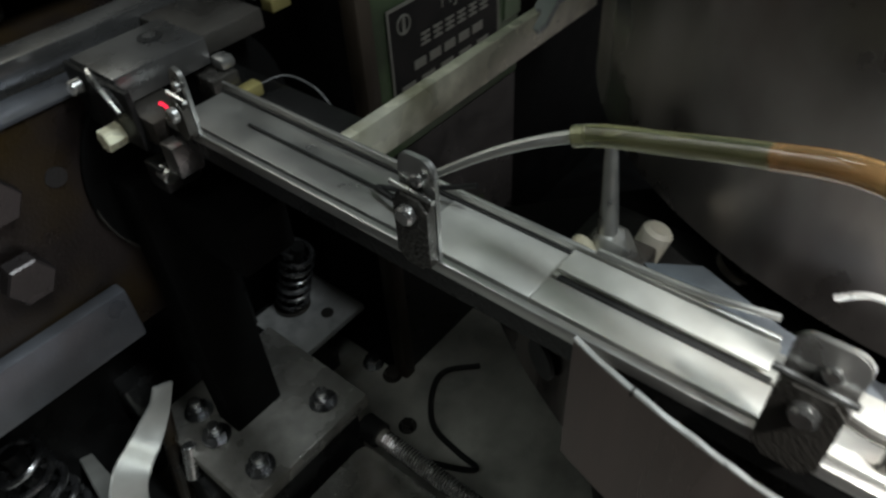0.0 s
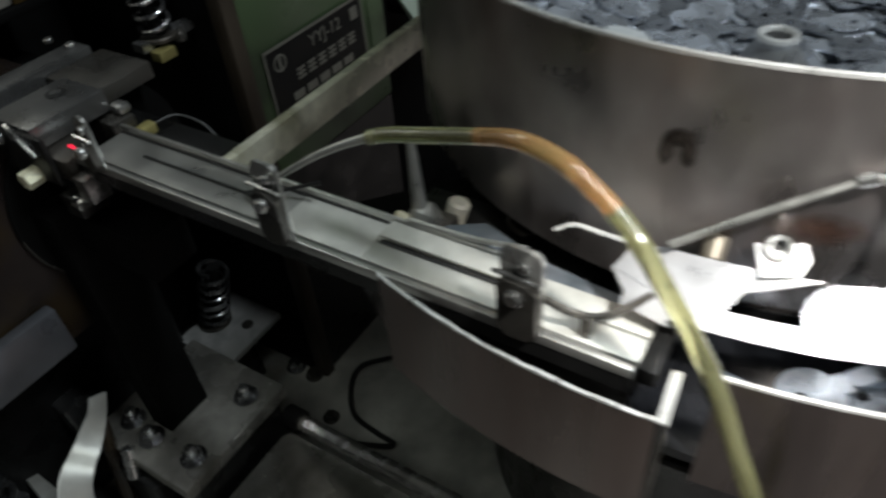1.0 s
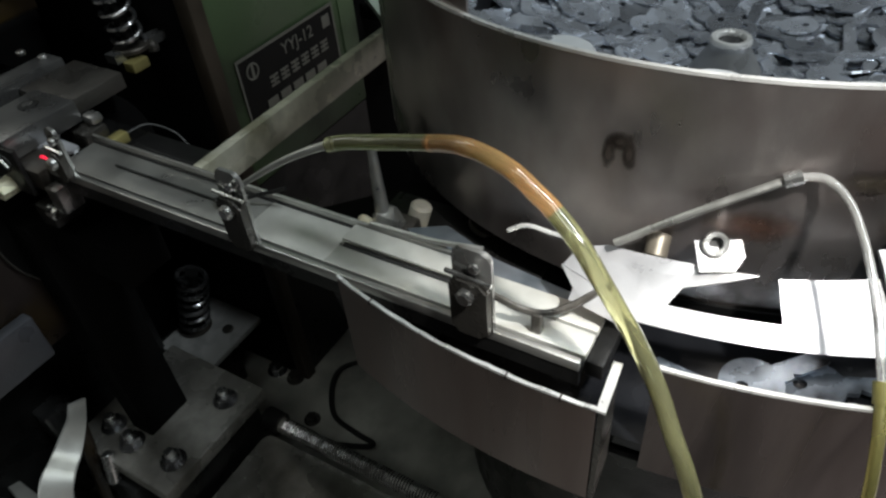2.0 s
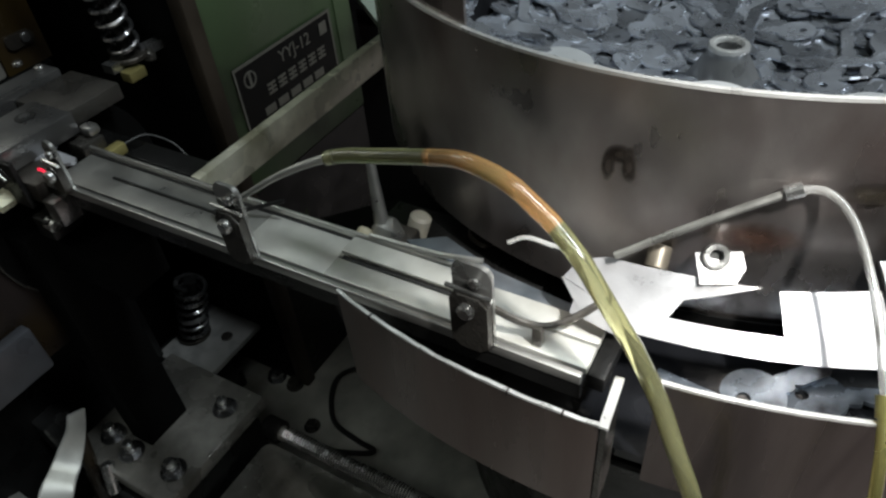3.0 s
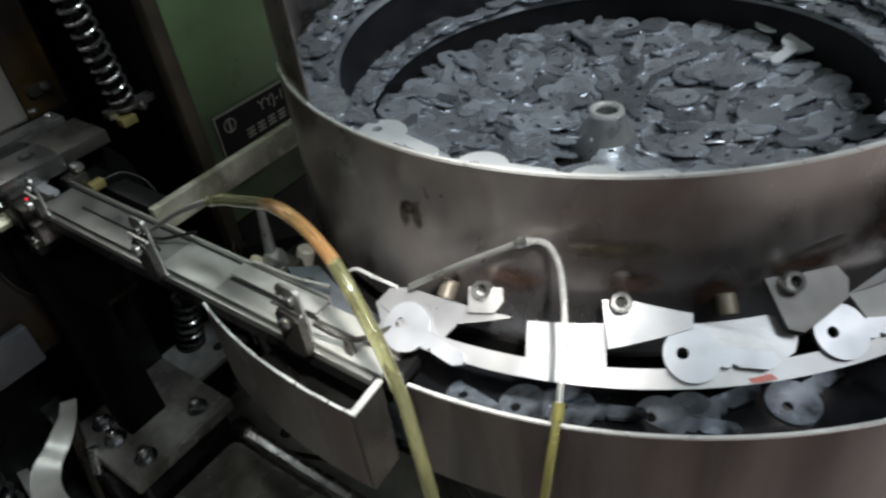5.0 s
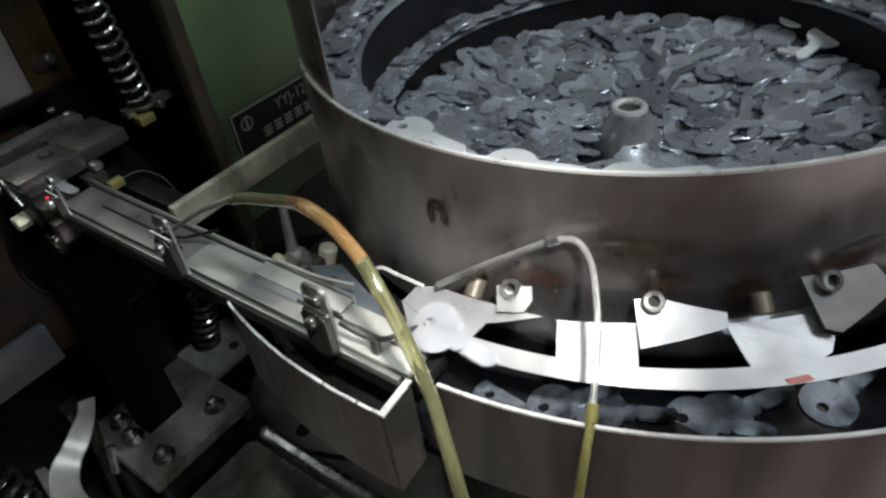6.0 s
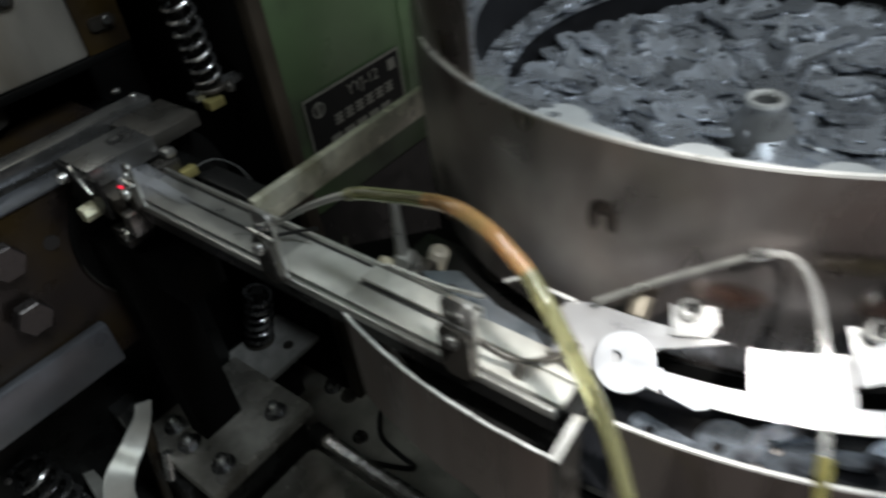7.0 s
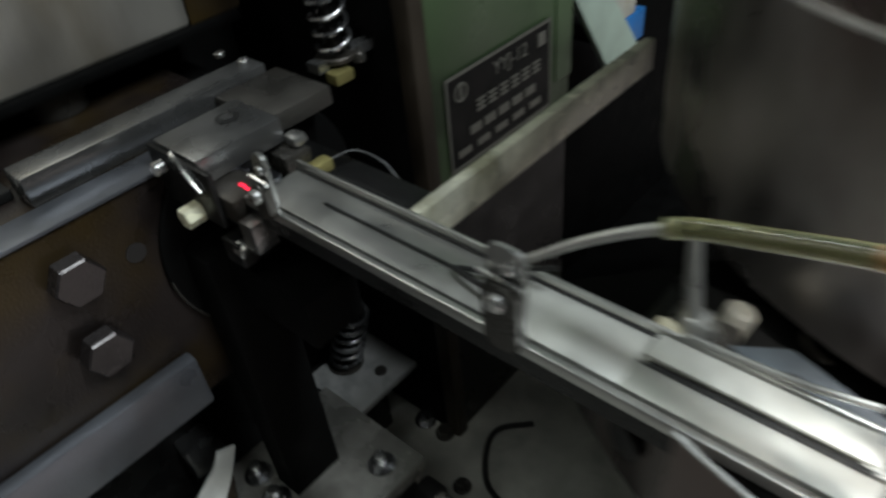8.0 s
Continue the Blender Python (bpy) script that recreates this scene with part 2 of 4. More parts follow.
def rod(p, q, r, seg=16, bm=None, r2=None, chamfer=0.0):
    """A cylinder or cone from p to q."""
    bm = bm or bmesh.new()
    p, q = Vector(p), Vector(q)
    d = q - p
    rings = [(0, r), (1, r if r2 is None else r2)]
    if chamfer:
        k = chamfer / d.length
        e = r if r2 is None else r2
        rings = [(0, r - chamfer), (k, r), (1 - k, e), (1, e - chamfer)]
    rot = d.to_track_quat("Z", "Y").to_matrix()
    loops = []
    for k, rad in rings:
        loops.append([bm.verts.new(p + d * k + rot @ Vector((rad * math.cos(a), rad * math.sin(a), 0))) for a in (2 * math.pi * i / seg for i in range(seg))])
    for a, b in zip(loops, loops[1:]):
        for i in range(seg):
            bm.faces.new((a[i], a[(i + 1) % seg], b[(i + 1) % seg], b[i]))
    bm.faces.new(list(reversed(loops[0])))
    bm.faces.new(loops[-1])
    return bm


def smooth_path(points, steps=8):
    """A Catmull-Rom line through the points."""
    p = [Vector(a) for a in points]
    p = [2 * p[0] - p[1]] + p + [2 * p[-1] - p[-2]]
    out = []
    for i in range(1, len(p) - 2):
        a, b, c, d = p[i - 1:i + 3]
        for k in range(steps):
            t = k / steps
            out.append(0.5 * (2 * b + (c - a) * t + (2 * a - 5 * b + 4 * c - d) * t * t + (3 * b - a - 3 * c + d) * t ** 3))
    return out + [p[-2]]


def pipe(path, r, seg=12, bm=None, r_end=None):
    bm = bm or bmesh.new()
    loops, up = [], Vector((0.13, 0.21, 0.97))
    for i, c in enumerate(path):
        d = (path[min(i + 1, len(path) - 1)] - path[max(i - 1, 0)]).normalized()
        a = d.cross(up)
        if a.length < 0.05:
            a = d.cross(Vector((1, 0, 0)))
        a.normalize()
        b = a.cross(d).normalized()
        up = b
        rad = r if r_end is None else r + (r_end - r) * i / (len(path) - 1)
        loops.append([bm.verts.new(c + a * rad * math.cos(2 * math.pi * k / seg) + b * rad * math.sin(2 * math.pi * k / seg)) for k in range(seg)])
    for x, y in zip(loops, loops[1:]):
        for k in range(seg):
            bm.faces.new((x[k], x[(k + 1) % seg], y[(k + 1) % seg], y[k]))
    bm.faces.new(list(reversed(loops[0])))
    bm.faces.new(loops[-1])
    return bm


def helix(p, q, radius, wire, turns, per=18):
    p, q = Vector(p), Vector(q)
    d = q - p
    rot = d.to_track_quat("Z", "Y").to_matrix()
    n = int(turns * per)
    path = [p + d * (i / n) + rot @ Vector((radius * math.cos(2 * math.pi * i / per), radius * math.sin(2 * math.pi * i / per), 0)) for i in range(n + 1)]
    return pipe(path, wire, 8)


def sweep(profile, a0, a1, steps, centre=(0, 0), rise=0.0, bm=None, closed=True):
    """A profile of (radius, z) swept round a centre from a0 to a1 degrees, rising by rise metres per degree."""
    bm = bm or bmesh.new()
    loops = []
    full = abs(abs(a1 - a0) - 360) < 1e-6 and rise == 0
    for i in range(steps if full else steps + 1):
        a = a0 + (a1 - a0) * i / steps
        c, s = math.cos(radians(a)), math.sin(radians(a))
        loops.append([bm.verts.new((centre[0] + r * c, centre[1] + r * s, z + rise * (a - a0))) for r, z in profile])
    k = len(profile)
    pairs = list(zip(loops, loops[1:])) + ([(loops[-1], loops[0])] if full else [])
    for x, y in pairs:
        for j in range(k if closed else k - 1):
            bm.faces.new((x[j], x[(j + 1) % k], y[(j + 1) % k], y[j]))
    if not full and closed:
        bm.faces.new(loops[0])
        bm.faces.new(list(reversed(loops[-1])))
    return bm


def slab(outline, thick, place=None, bm=None, bevel=0.0):
    """A flat plate with a 2D outline, thick along +z of place."""
    bm = bm or bmesh.new()
    low = [bm.verts.new((x, y, 0)) for x, y in outline]
    high = [bm.verts.new((x, y, thick)) for x, y in outline]
    n = len(outline)
    bm.faces.new(list(reversed(low)))
    top = bm.faces.new(high)
    for i in range(n):
        bm.faces.new((low[i], low[(i + 1) % n], high[(i + 1) % n], high[i]))
    if bevel:
        bmesh.ops.bevel(bm, geom=list(top.edges), offset=bevel, segments=2, affect="EDGES")
    if place is not None:
        bmesh.ops.transform(bm, matrix=place, verts=bm.verts)
    return bm


def rounded(w, h, r, n=5):
    out = []
    for cx, cy, a in ((w / 2 - r, h / 2 - r, 0), (-w / 2 + r, h / 2 - r, 90), (-w / 2 + r, -h / 2 + r, 180), (w / 2 - r, -h / 2 + r, 270)):
        out += [(cx + r * math.cos(radians(a + 90 * k / n)), cy + r * math.sin(radians(a + 90 * k / n))) for k in range(n + 1)]
    return out


def hexagon(p, q, r, bm=None, dome=0.0):
    return rod(p, q, r, 6, bm, chamfer=r * 0.08)


def cap_screw(parent, p, out, r=0.005, length=0.008, mat=CHROME, name="cap_screw"):
    """A socket head screw at p whose head stands out along out: a ring with a dark hexagon socket."""
    p, out = Vector(p), Vector(out).normalized()
    rot = out.to_track_quat("Z", "Y").to_matrix()
    bm = bmesh.new()
    prof = [(r * 0.96, 0), (r, length * 0.08), (r, length * 0.86), (r * 0.88, length), (r * 0.52, length), (r * 0.5, length * 0.5)]
    loops = []
    for i in range(24):
        a = 2 * math.pi * i / 24
        loops.append([bm.verts.new(p + rot @ Vector((q * math.cos(a), q * math.sin(a), z))) for q, z in prof])
    for i in range(24):
        x, y = loops[i], loops[(i + 1) % 24]
        for j in range(len(prof) - 1):
            bm.faces.new((x[j], y[j], y[j + 1], x[j + 1]))
    screw = part(name, bm, mat, parent)
    part("socket", rod(p + out * length * 0.35, p + out * length * 0.55, r * 0.5, 6), RUBBER_AND_HOLE, screw, "dark hexagon socket")
    return screw


def hex_bolt(parent, p, out, r=0.008, h=0.006, mat=GREASY, washer=True, name="hex_bolt"):
    p, out = Vector(p), Vector(out).normalized()
    bolt = part(name, hexagon(p + out * 0.0015, p + out * (h + 0.0015), r), mat, parent, smooth=False)
    if washer:
        part("washer", rod(p, p + out * 0.0018, r * 1.35, 24, chamfer=0.0004), mat, bolt)
    return bolt


# ---- key blank ----
def key_outline(n=20):
    """Round bow, a notched shoulder and a blade that narrows to its tip; the bow's centre is at the origin."""
    r, out = 0.0135, []
    a0 = 20
    for i in range(n + 1):
        a = radians(a0 + (360 - 2 * a0) * i / n)
        out.append((r * math.cos(a), r * math.sin(a)))
    out += [(0.0150, -0.0050), (0.0172, -0.0046), (0.0182, -0.0026), (0.0212, -0.0042), (0.0340, -0.0040), (0.0382, -0.0012),
            (0.0388, 0.0012), (0.0360, 0.0042), (0.0172, 0.0046), (0.0150, 0.0050)]
    return out


def key_bmesh(thick=0.0022, n=20, hole=8):
    bm = bmesh.new()
    outer = [bm.verts.new((x, y, 0)) for x, y in key_outline(n)]
    inner = [bm.verts.new((-0.0045 + 0.0029 * math.cos(2 * math.pi * i / hole), 0.0029 * math.sin(2 * math.pi * i / hole), 0)) for i in range(hole)]
    edges = [bm.edges.new((c[i], c[(i + 1) % len(c)])) for c in (outer, inner) for i in range(len(c))]
    fill = bmesh.ops.triangle_fill(bm, use_beauty=True, use_dissolve=False, edges=edges)
    faces = [g for g in fill["geom"] if isinstance(g, bmesh.types.BMFace)]
    ext = bmesh.ops.extrude_face_region(bm, geom=faces)
    bmesh.ops.translate(bm, verts=[g for g in ext["geom"] if isinstance(g, bmesh.types.BMVert)], vec=(0, 0, thick))
    bmesh.ops.recalc_face_normals(bm, faces=bm.faces)
    return bm


def key_mesh(mat):
    bm = key_bmesh(hole=12, n=28)
    me = bpy.data.meshes.new("key_blank")
    bm.to_mesh(me)
    bm.free()
    me.materials.append(mat)
    me.shade_smooth()
    me.set_sharp_from_angle(angle=radians(35))
    return me


KEY_MESH, SHADED_MESH, GLINT_MESH = key_mesh(KEY), key_mesh(KEY_SHADED), key_mesh(KEY_GLINT)


def key_blank(m, label, group, mesh=None):
    ob = new("key_blank", mesh or KEY_MESH)
    ob.matrix_basis = m
    return tagged(ob, label, "key blank", group)


# ---- the room ----
def room():
    def wall(name, x0, x1, y0, y1, z0, z1, mat, label, category="wall"):
        t = thing(name, ((x0 + x1) / 2, (y0 + y1) / 2, z0), label, category, kind="structure")
        part("surface", box(x0, x1, y0, y1, z0, z1), mat, t, smooth=False)

    wall("floor", -3, 3, -3, 3, -0.1, 0, CONCRETE, "dark oil-stained concrete workshop floor", "floor")
    wall("ceiling", -3, 3, -3, 3, 2.9, 3.0, WALL_PAINT, "dingy pale workshop ceiling", "ceiling")
    wall("wall_north", -3, 3, 3, 3.1, 0, 2.9, WALL_PAINT, "dingy painted workshop wall")
    wall("wall_south", -3, 3, -3.1, -3, 0, 2.9, WALL_PAINT, "dingy painted workshop wall")
    wall("wall_east", 3, 3.1, -3.1, 3.1, 0, 2.9, WALL_PAINT, "dingy painted workshop wall")
    wall("wall_west", -3.1, -3, -3.1, 3.1, 0, 2.9, WALL_PAINT, "dingy painted workshop wall")


# ---- the bowl feeder ----
UP_R, UP_Z = 0.2314, 1.0
SMUDGES = ((-132.1, -130.5, 0.950, 0.9685), (-129.9, -128.3, 0.952, 0.9705), (-131.9, -128.5, 0.9610, 0.9705), (-108.5, -106.0, 0.9560, 0.9572))
# angle, height, half width in degrees, half height, slope, depth
DENTS = ((-78.6, 0.9490, 3.0, 0.0023, 0.0006, 0.0034), (-76.0, 0.9515, 1.8, 0.0020, 0.0006, -0.0006), (-107.5, 0.9590, 4.0, 0.0034, 0.0010, 0.0012), (-104, 0.9640, 3.5, 0.0030, 0.0008, -0.0007), (-95, 0.972, 6.0, 0.010, 0.0, 0.0006))
STAINS = ((-82.0, 0.9425, 7.0, 0.0085, BURNT_OIL), (-92.0, 0.9330, 5.0, 0.0120, BURNT_OIL), (-101.5, 0.9400, 4.0, 0.0090, BURNT_OIL), (-103.5, 0.9610, 7.5, 0.0060, OLIVE_OIL), (-70.0, 0.9500, 7.0, 0.0120, BURNT_OIL), (-116.0, 0.9370, 5.0, 0.0090, BURNT_OIL))
LOW_R, LOW_Z, LOW_C = 0.3017, 0.9185, (0.0097, -0.0042)


def cone(a, r, lift=0.0):
    """A place on the sloping key track."""
    z = 0.921 - (r - 0.244) * 0.68
    n = Vector((0.562 * math.cos(radians(a)), 0.562 * math.sin(radians(a)), 0.827))
    return Vector((r * math.cos(radians(a)), r * math.sin(radians(a)), z)) + n * lift


def cone_plate(corners, thick=0.0016, lift=0.0, steps=5):
    """A plate bent to the track: corners are (angle, radius, extra lift)."""
    bm = bmesh.new()
    ring = []
    for (a0, r0, l0), (a1, r1, l1) in zip(corners, corners[1:] + corners[:1]):
        for k in range(steps):
            t = k / steps
            ring.append((a0 + (a1 - a0) * t, r0 + (r1 - r0) * t, l0 + (l1 - l0) * t))
    low = [bm.verts.new(cone(a, r, lift + l)) for a, r, l in ring]
    high = [bm.verts.new(cone(a, r, lift + l + thick)) for a, r, l in ring]
    n = len(ring)
    ca = [sum(p[i] for p in ring) / n for i in range(3)]
    c0, c1 = bm.verts.new(cone(ca[0], ca[1], lift + ca[2])), bm.verts.new(cone(ca[0], ca[1], lift + ca[2] + thick))
    for i in range(n):
        j = (i + 1) % n
        bm.faces.new((low[j], low[i], c0))
        bm.faces.new((high[i], high[j], c1))
        bm.faces.new((low[i], low[j], high[j], high[i]))
    return bm


def bowl():
    t = thing("vibratory_bowl_feeder", (0, 0, 0.46), "round dull steel vibratory bowl feeder full of key blanks", "bowl feeder")
    w = 0.0014
    outer = [(UP_R, 0.885), (UP_R, 0.925)] + [(UP_R, 0.928 + 0.0022 * k) for k in range(28)] + [(UP_R, UP_Z - 0.0004)]
    skin = sweep(outer + [(UP_R - w, UP_Z - 0.0004), (UP_R - w, 0.885)], 0, 360, 420)
    for v in skin.verts:
        r, a = math.hypot(v.co.x, v.co.y), math.degrees(math.atan2(v.co.y, v.co.x))
        if r < UP_R - 0.0005 or v.co.z < 0.926:
            continue
        push = 0.0004 * noise.noise(Vector((v.co.x * 22, v.co.y * 22, v.co.z * 30)))
        for da, dz, wide, high, tilt, depth in DENTS:
            u, q = (a - da) / wide, (v.co.z - dz - tilt * (a - da)) / high
            push -= depth * math.exp(-u * u - q * q)
        v.co.x, v.co.y = v.co.x * (1 + push / r), v.co.y * (1 + push / r)
    part("upper_wall", skin, STEEL_WALL, t, "stained rolled steel wall with small dents")
    for a, z, da, dz, mat in STAINS:
        part("oil_stain", sweep([(UP_R + 0.0012, z - dz), (UP_R + 0.0012, z), (UP_R + 0.0012, z + dz)], a - da, a + da, 16, closed=False), mat, t, "brown burnt oil stain")
    part("rim", sweep([(UP_R + 0.0003, UP_Z - 0.0010), (UP_R + 0.0002, UP_Z + 0.0004), (UP_R - w - 0.0002, UP_Z + 0.0006), (UP_R - w - 0.0002, UP_Z - 0.0010)], -167, 75, 140), STEEL_EDGE, t, "bright worn rim")
    part("raised_wall", sweep([(UP_R - w - 0.0002, 0.900), (UP_R - w - 0.0002, 0.985), (UP_R - 2 * w, 0.985), (UP_R - 2 * w, 0.900)], -310, -150, 110, rise=0.00056), STEEL_WALL, t, "taller steel wall section")
    part("raised_rim", sweep([(UP_R - w + 0.0008, 0.9855), (UP_R - w + 0.0008, 0.988), (UP_R - 2 * w - 0.0005, 0.988), (UP_R - 2 * w - 0.0005, 0.9855)], -310, -150, 110, rise=0.00056), STEEL_EDGE, t)
    part("inner_ledge", sweep([(UP_R - 2.4 * w, 0.950), (UP_R - 2.4 * w, 0.9522), (0.196, 0.948), (0.194, 0.9455), (0.196, 0.944)], 20, -330, 170, rise=-0.000125), LEDGE, t, "spiral ledge inside the bowl")
    part("lower_ledge", sweep([(0.1975, 0.906), (0.1975, 0.9082), (0.183, 0.906), (0.182, 0.9035), (0.184, 0.902)], -60, -405, 170, rise=-0.000125), LEDGE, t, "lower turn of the spiral ledge")
    # walls and floor take the shade colour, so gaps in the heap look deep
    part("inner_wall", sweep([(0.2, 0.870), (0.199, 0.948), (0.197, 0.948), (0.198, 0.870)], 20, -330, 150, rise=-0.000125), STEEL_INNER, t, "inner wall coloured near black for shade")
    part("pot_wall", sweep([(0.187, 0.850), (0.186, 0.905), (0.184, 0.905), (0.185, 0.850)], -60, -405, 120, rise=-0.000125), STEEL_INNER, t, "inner wall coloured near black for shade")
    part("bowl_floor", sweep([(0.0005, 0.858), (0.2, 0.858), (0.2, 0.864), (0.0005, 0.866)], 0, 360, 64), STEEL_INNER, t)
    hub = part("hub_cone", sweep([(0.0290, 0.866), (0.0275, 0.8740), (0.0264, 0.8780), (0.0140, 0.8990), (0.0134, 0.9008), (0.0134, 0.9030), (0.0085, 0.9030), (0.0080, 0.896), (0.0005, 0.896)], 0, 360, 40, (0.001, 0.008), closed=False), HUB, t, "grey conical centre hub")
    part("hub_rim", sweep([(0.0140, 0.9034), (0.0138, 0.9052), (0.0128, 0.9066), (0.0100, 0.9066), (0.0088, 0.9052), (0.0086, 0.9034)], 0, 360, 32, (0.001, 0.008)), STEEL_EDGE, hub, "bright ring on the hub")
    part("hub_bore", rod((0.001, 0.008, 0.8965), (0.001, 0.008, 0.8970), 0.0078, 20), RUBBER_AND_HOLE, hub, "dark bore in the hub")
    # grease smudges and a dent on the outer wall
    for a0, a1, z0, z1 in SMUDGES:
        part("grease_smudge", sweep([(UP_R + 0.0006, z0), (UP_R + 0.0008, z0 + 0.001), (UP_R + 0.0008, z1 - 0.001), (UP_R + 0.0006, z1)], a0, a1, 6), GREASE_FILM, t, "dark grease smudge")
    # lower ring with its trough
    part("lower_wall", sweep([(LOW_R, 0.852), (LOW_R, LOW_Z - 0.0005), (LOW_R - w, LOW_Z - 0.0005), (LOW_R - w, 0.852)], -124, 95, 120, LOW_C), STEEL_SKIRT, t, "stained steel skirt wall")
    skirt = part("low_skirt", sweep([(LOW_R, 0.815), (LOW_R, 0.866), (LOW_R - w, 0.866), (LOW_R - w, 0.815)], -172, -141, 30, (0.004, -0.002)), STEEL_SKIRT, t, "stained low skirt under the chute")
    a = radians(-155)
    part("skirt_hole", rod(((LOW_R - 0.001) * math.cos(a), (LOW_R - 0.001) * math.sin(a), 0.845), ((LOW_R + 0.0007) * math.cos(a), (LOW_R + 0.0007) * math.sin(a), 0.845), 0.009, 20), RUBBER_AND_HOLE, skirt, "dark round hole")
    part("lower_rim", sweep([(LOW_R + 0.0002, LOW_Z - 0.0008), (LOW_R + 0.0002, LOW_Z + 0.0005), (LOW_R - w - 0.0001, LOW_Z + 0.0005), (LOW_R - w - 0.0001, LOW_Z - 0.0008)], -124, 95, 120, LOW_C), STEEL_EDGE, t, "bright worn rim of the trough")
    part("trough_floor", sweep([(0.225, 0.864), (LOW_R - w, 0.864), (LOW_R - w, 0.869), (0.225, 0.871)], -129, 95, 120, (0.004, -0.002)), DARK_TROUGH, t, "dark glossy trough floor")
    part("skirt_bottom", sweep([(0.12, 0.852), (LOW_R - 0.004, 0.852), (LOW_R - 0.004, 0.856), (0.12, 0.856)], -172, 95, 100, (0.004, -0.002)), SHADE_BLACK, t)
    part("base_drum", sweep([(0.001, 0.462), (0.19, 0.462), (0.195, 0.47), (0.185, 0.84), (0.175, 0.852), (0.001, 0.852)], 0, 360, 64, closed=False), BLACK_STEEL, t, "black cylindrical drive base")
    # the outer catch pan under the chute
    pr = 0.3250
    part("catch_pan", sweep([(pr, 0.858), (pr, 0.9175), (pr - 0.0012, 0.9175), (pr - 0.0012, 0.858)], -147, -124.9, 40), STEEL_PAN, t, "stained sheet steel catch pan")
    rim = sweep([(pr + 0.0002, 0.9174), (pr + 0.0002, 0.9184), (pr - 0.0013, 0.9184), (pr - 0.0013, 0.9174)], -147, -124.9, 110)
    for v in rim.verts:
        if v.co.z > 0.918:
            v.co.z += 0.0007 * noise.noise(v.co * 140)
    part("pan_rim", rim, STEEL_EDGE, t, "bright ragged cut edge of the pan")
    for a in (-143.0, -131.0, -127.2):
        c, s = math.cos(radians(a)), math.sin(radians(a))
        part("edge_nick", box(pr - 0.0016, pr + 0.0008, -0.0003, 0.0003, 0.9165, 0.9187, m=Matrix(((c, -s, 0, 0), (s, c, 0, 0), (0, 0, 1, 0), (0, 0, 0, 1)))), SMUDGE, t, "dark nick in the edge")
    a = radians(-124.6)
    c, s = math.cos(a), math.sin(a)
    m = Matrix(((c, -s, 0, 0), (s, c, 0, 0), (0, 0, 1, 0), (0, 0, 0, 1)))
    part("pan_end", box(0.303, 0.3250, -0.001, 0.001, 0.858, 0.9175, m=m), GREASY, t)
    part("pan_end_rim", box(0.3025, 0.3257, -0.0017, 0.0017, 0.9178, 0.9190, m=m), STEEL_EDGE, t, "bright cut edge of the pan")
    part("pan_floor", sweep([(0.2, 0.8585), (pr - 0.0014, 0.8585), (pr - 0.0014, 0.861), (0.2, 0.861)], -147, -125, 24), BLACK_STEEL, t)
    # the key track: a narrow lip with plates above it
    part("track_lip", cone_ring(-131, 20, 0.2595, 0.2675), PLATE, t, "bright narrow lip of the key track")
    # a black strip stands in for the shade between the track plates
    part("window_backing", sweep([(0.2325, 0.890), (0.2335, 0.890), (0.2335, 0.873), (0.2325, 0.873)], -128, 60, 80), SHADE_BLACK, t, "black strip for the shade in the drop-out windows")
    blade = [(-132.0, 0.2480, 0), (-129.3, 0.2441, 0), (-121.6, 0.2437, 0), (-115.0, 0.2441, 0), (-121.5, 0.2525, 0), (-122.6, 0.2600, 0), (-128.3, 0.2600, 0), (-132.8, 0.2560, 0.0)]
    part("drop_blade", cone_plate(blade), PLATE, t, "bright pointed plate at the drop point")
    tail = smooth_path([cone(-139.8, 0.2520, 0.001), cone(-138.0, 0.2478, 0.003), cone(-135.0, 0.2470, 0.003), cone(-131.0, 0.2465, 0.002)], 5)
    part("blade_tail", pipe(tail, 0.0011, 6), STEEL_EDGE, t, "thin curled tail of the plate")
    part("blade_tongue", cone_plate([(-133, 0.256, 0.0005), (-128.2, 0.2605, 0.0005), (-126.5, 0.270, 0.0005), (-129.5, 0.268, 0.0005)]), PLATE, t)
    part("stop_plate", cone_plate([(-113.4, 0.2445, 0), (-104.5, 0.2422, 0), (-104.3, 0.2605, 0), (-112.8, 0.2605, 0)]), PLATE, t, "bright square guide plate")
    part("guide_plate", cone_plate([(-95.2, 0.2424, 0), (-86.8, 0.2421, 0), (-85.2, 0.2436, 0), (-84.3, 0.2475, 0), (-84.2, 0.2530, 0), (-85.0, 0.2580, 0), (-86.6, 0.2605, 0), (-93.2, 0.2605, 0)]), PLATE, t, "satin guide plate")
    part("long_plate", cone_plate([(-76.6, 0.2415, 0), (-66, 0.2415, 0), (-54, 0.2415, 0), (-30, 0.2415, 0), (0, 0.2415, 0), (20, 0.2415, 0), (20, 0.2605, 0), (0, 0.2605, 0), (-30, 0.2605, 0), (-54, 0.2605, 0), (-70, 0.2605, 0), (-74, 0.2570, 0), (-75.9, 0.2534, 0)], steps=6), PLATE, t, "long satin guide plate")
    part("clamp_plate", cone_plate([(-105.0, 0.2333, 0.0033), (-101.7, 0.2330, 0.0033), (-95.0, 0.2388, 0.0033), (-95.2, 0.2446, 0.0033), (-104.2, 0.2529, 0.0033)], 0.002), PLATE, t, "grey wedge-shaped clamp plate")
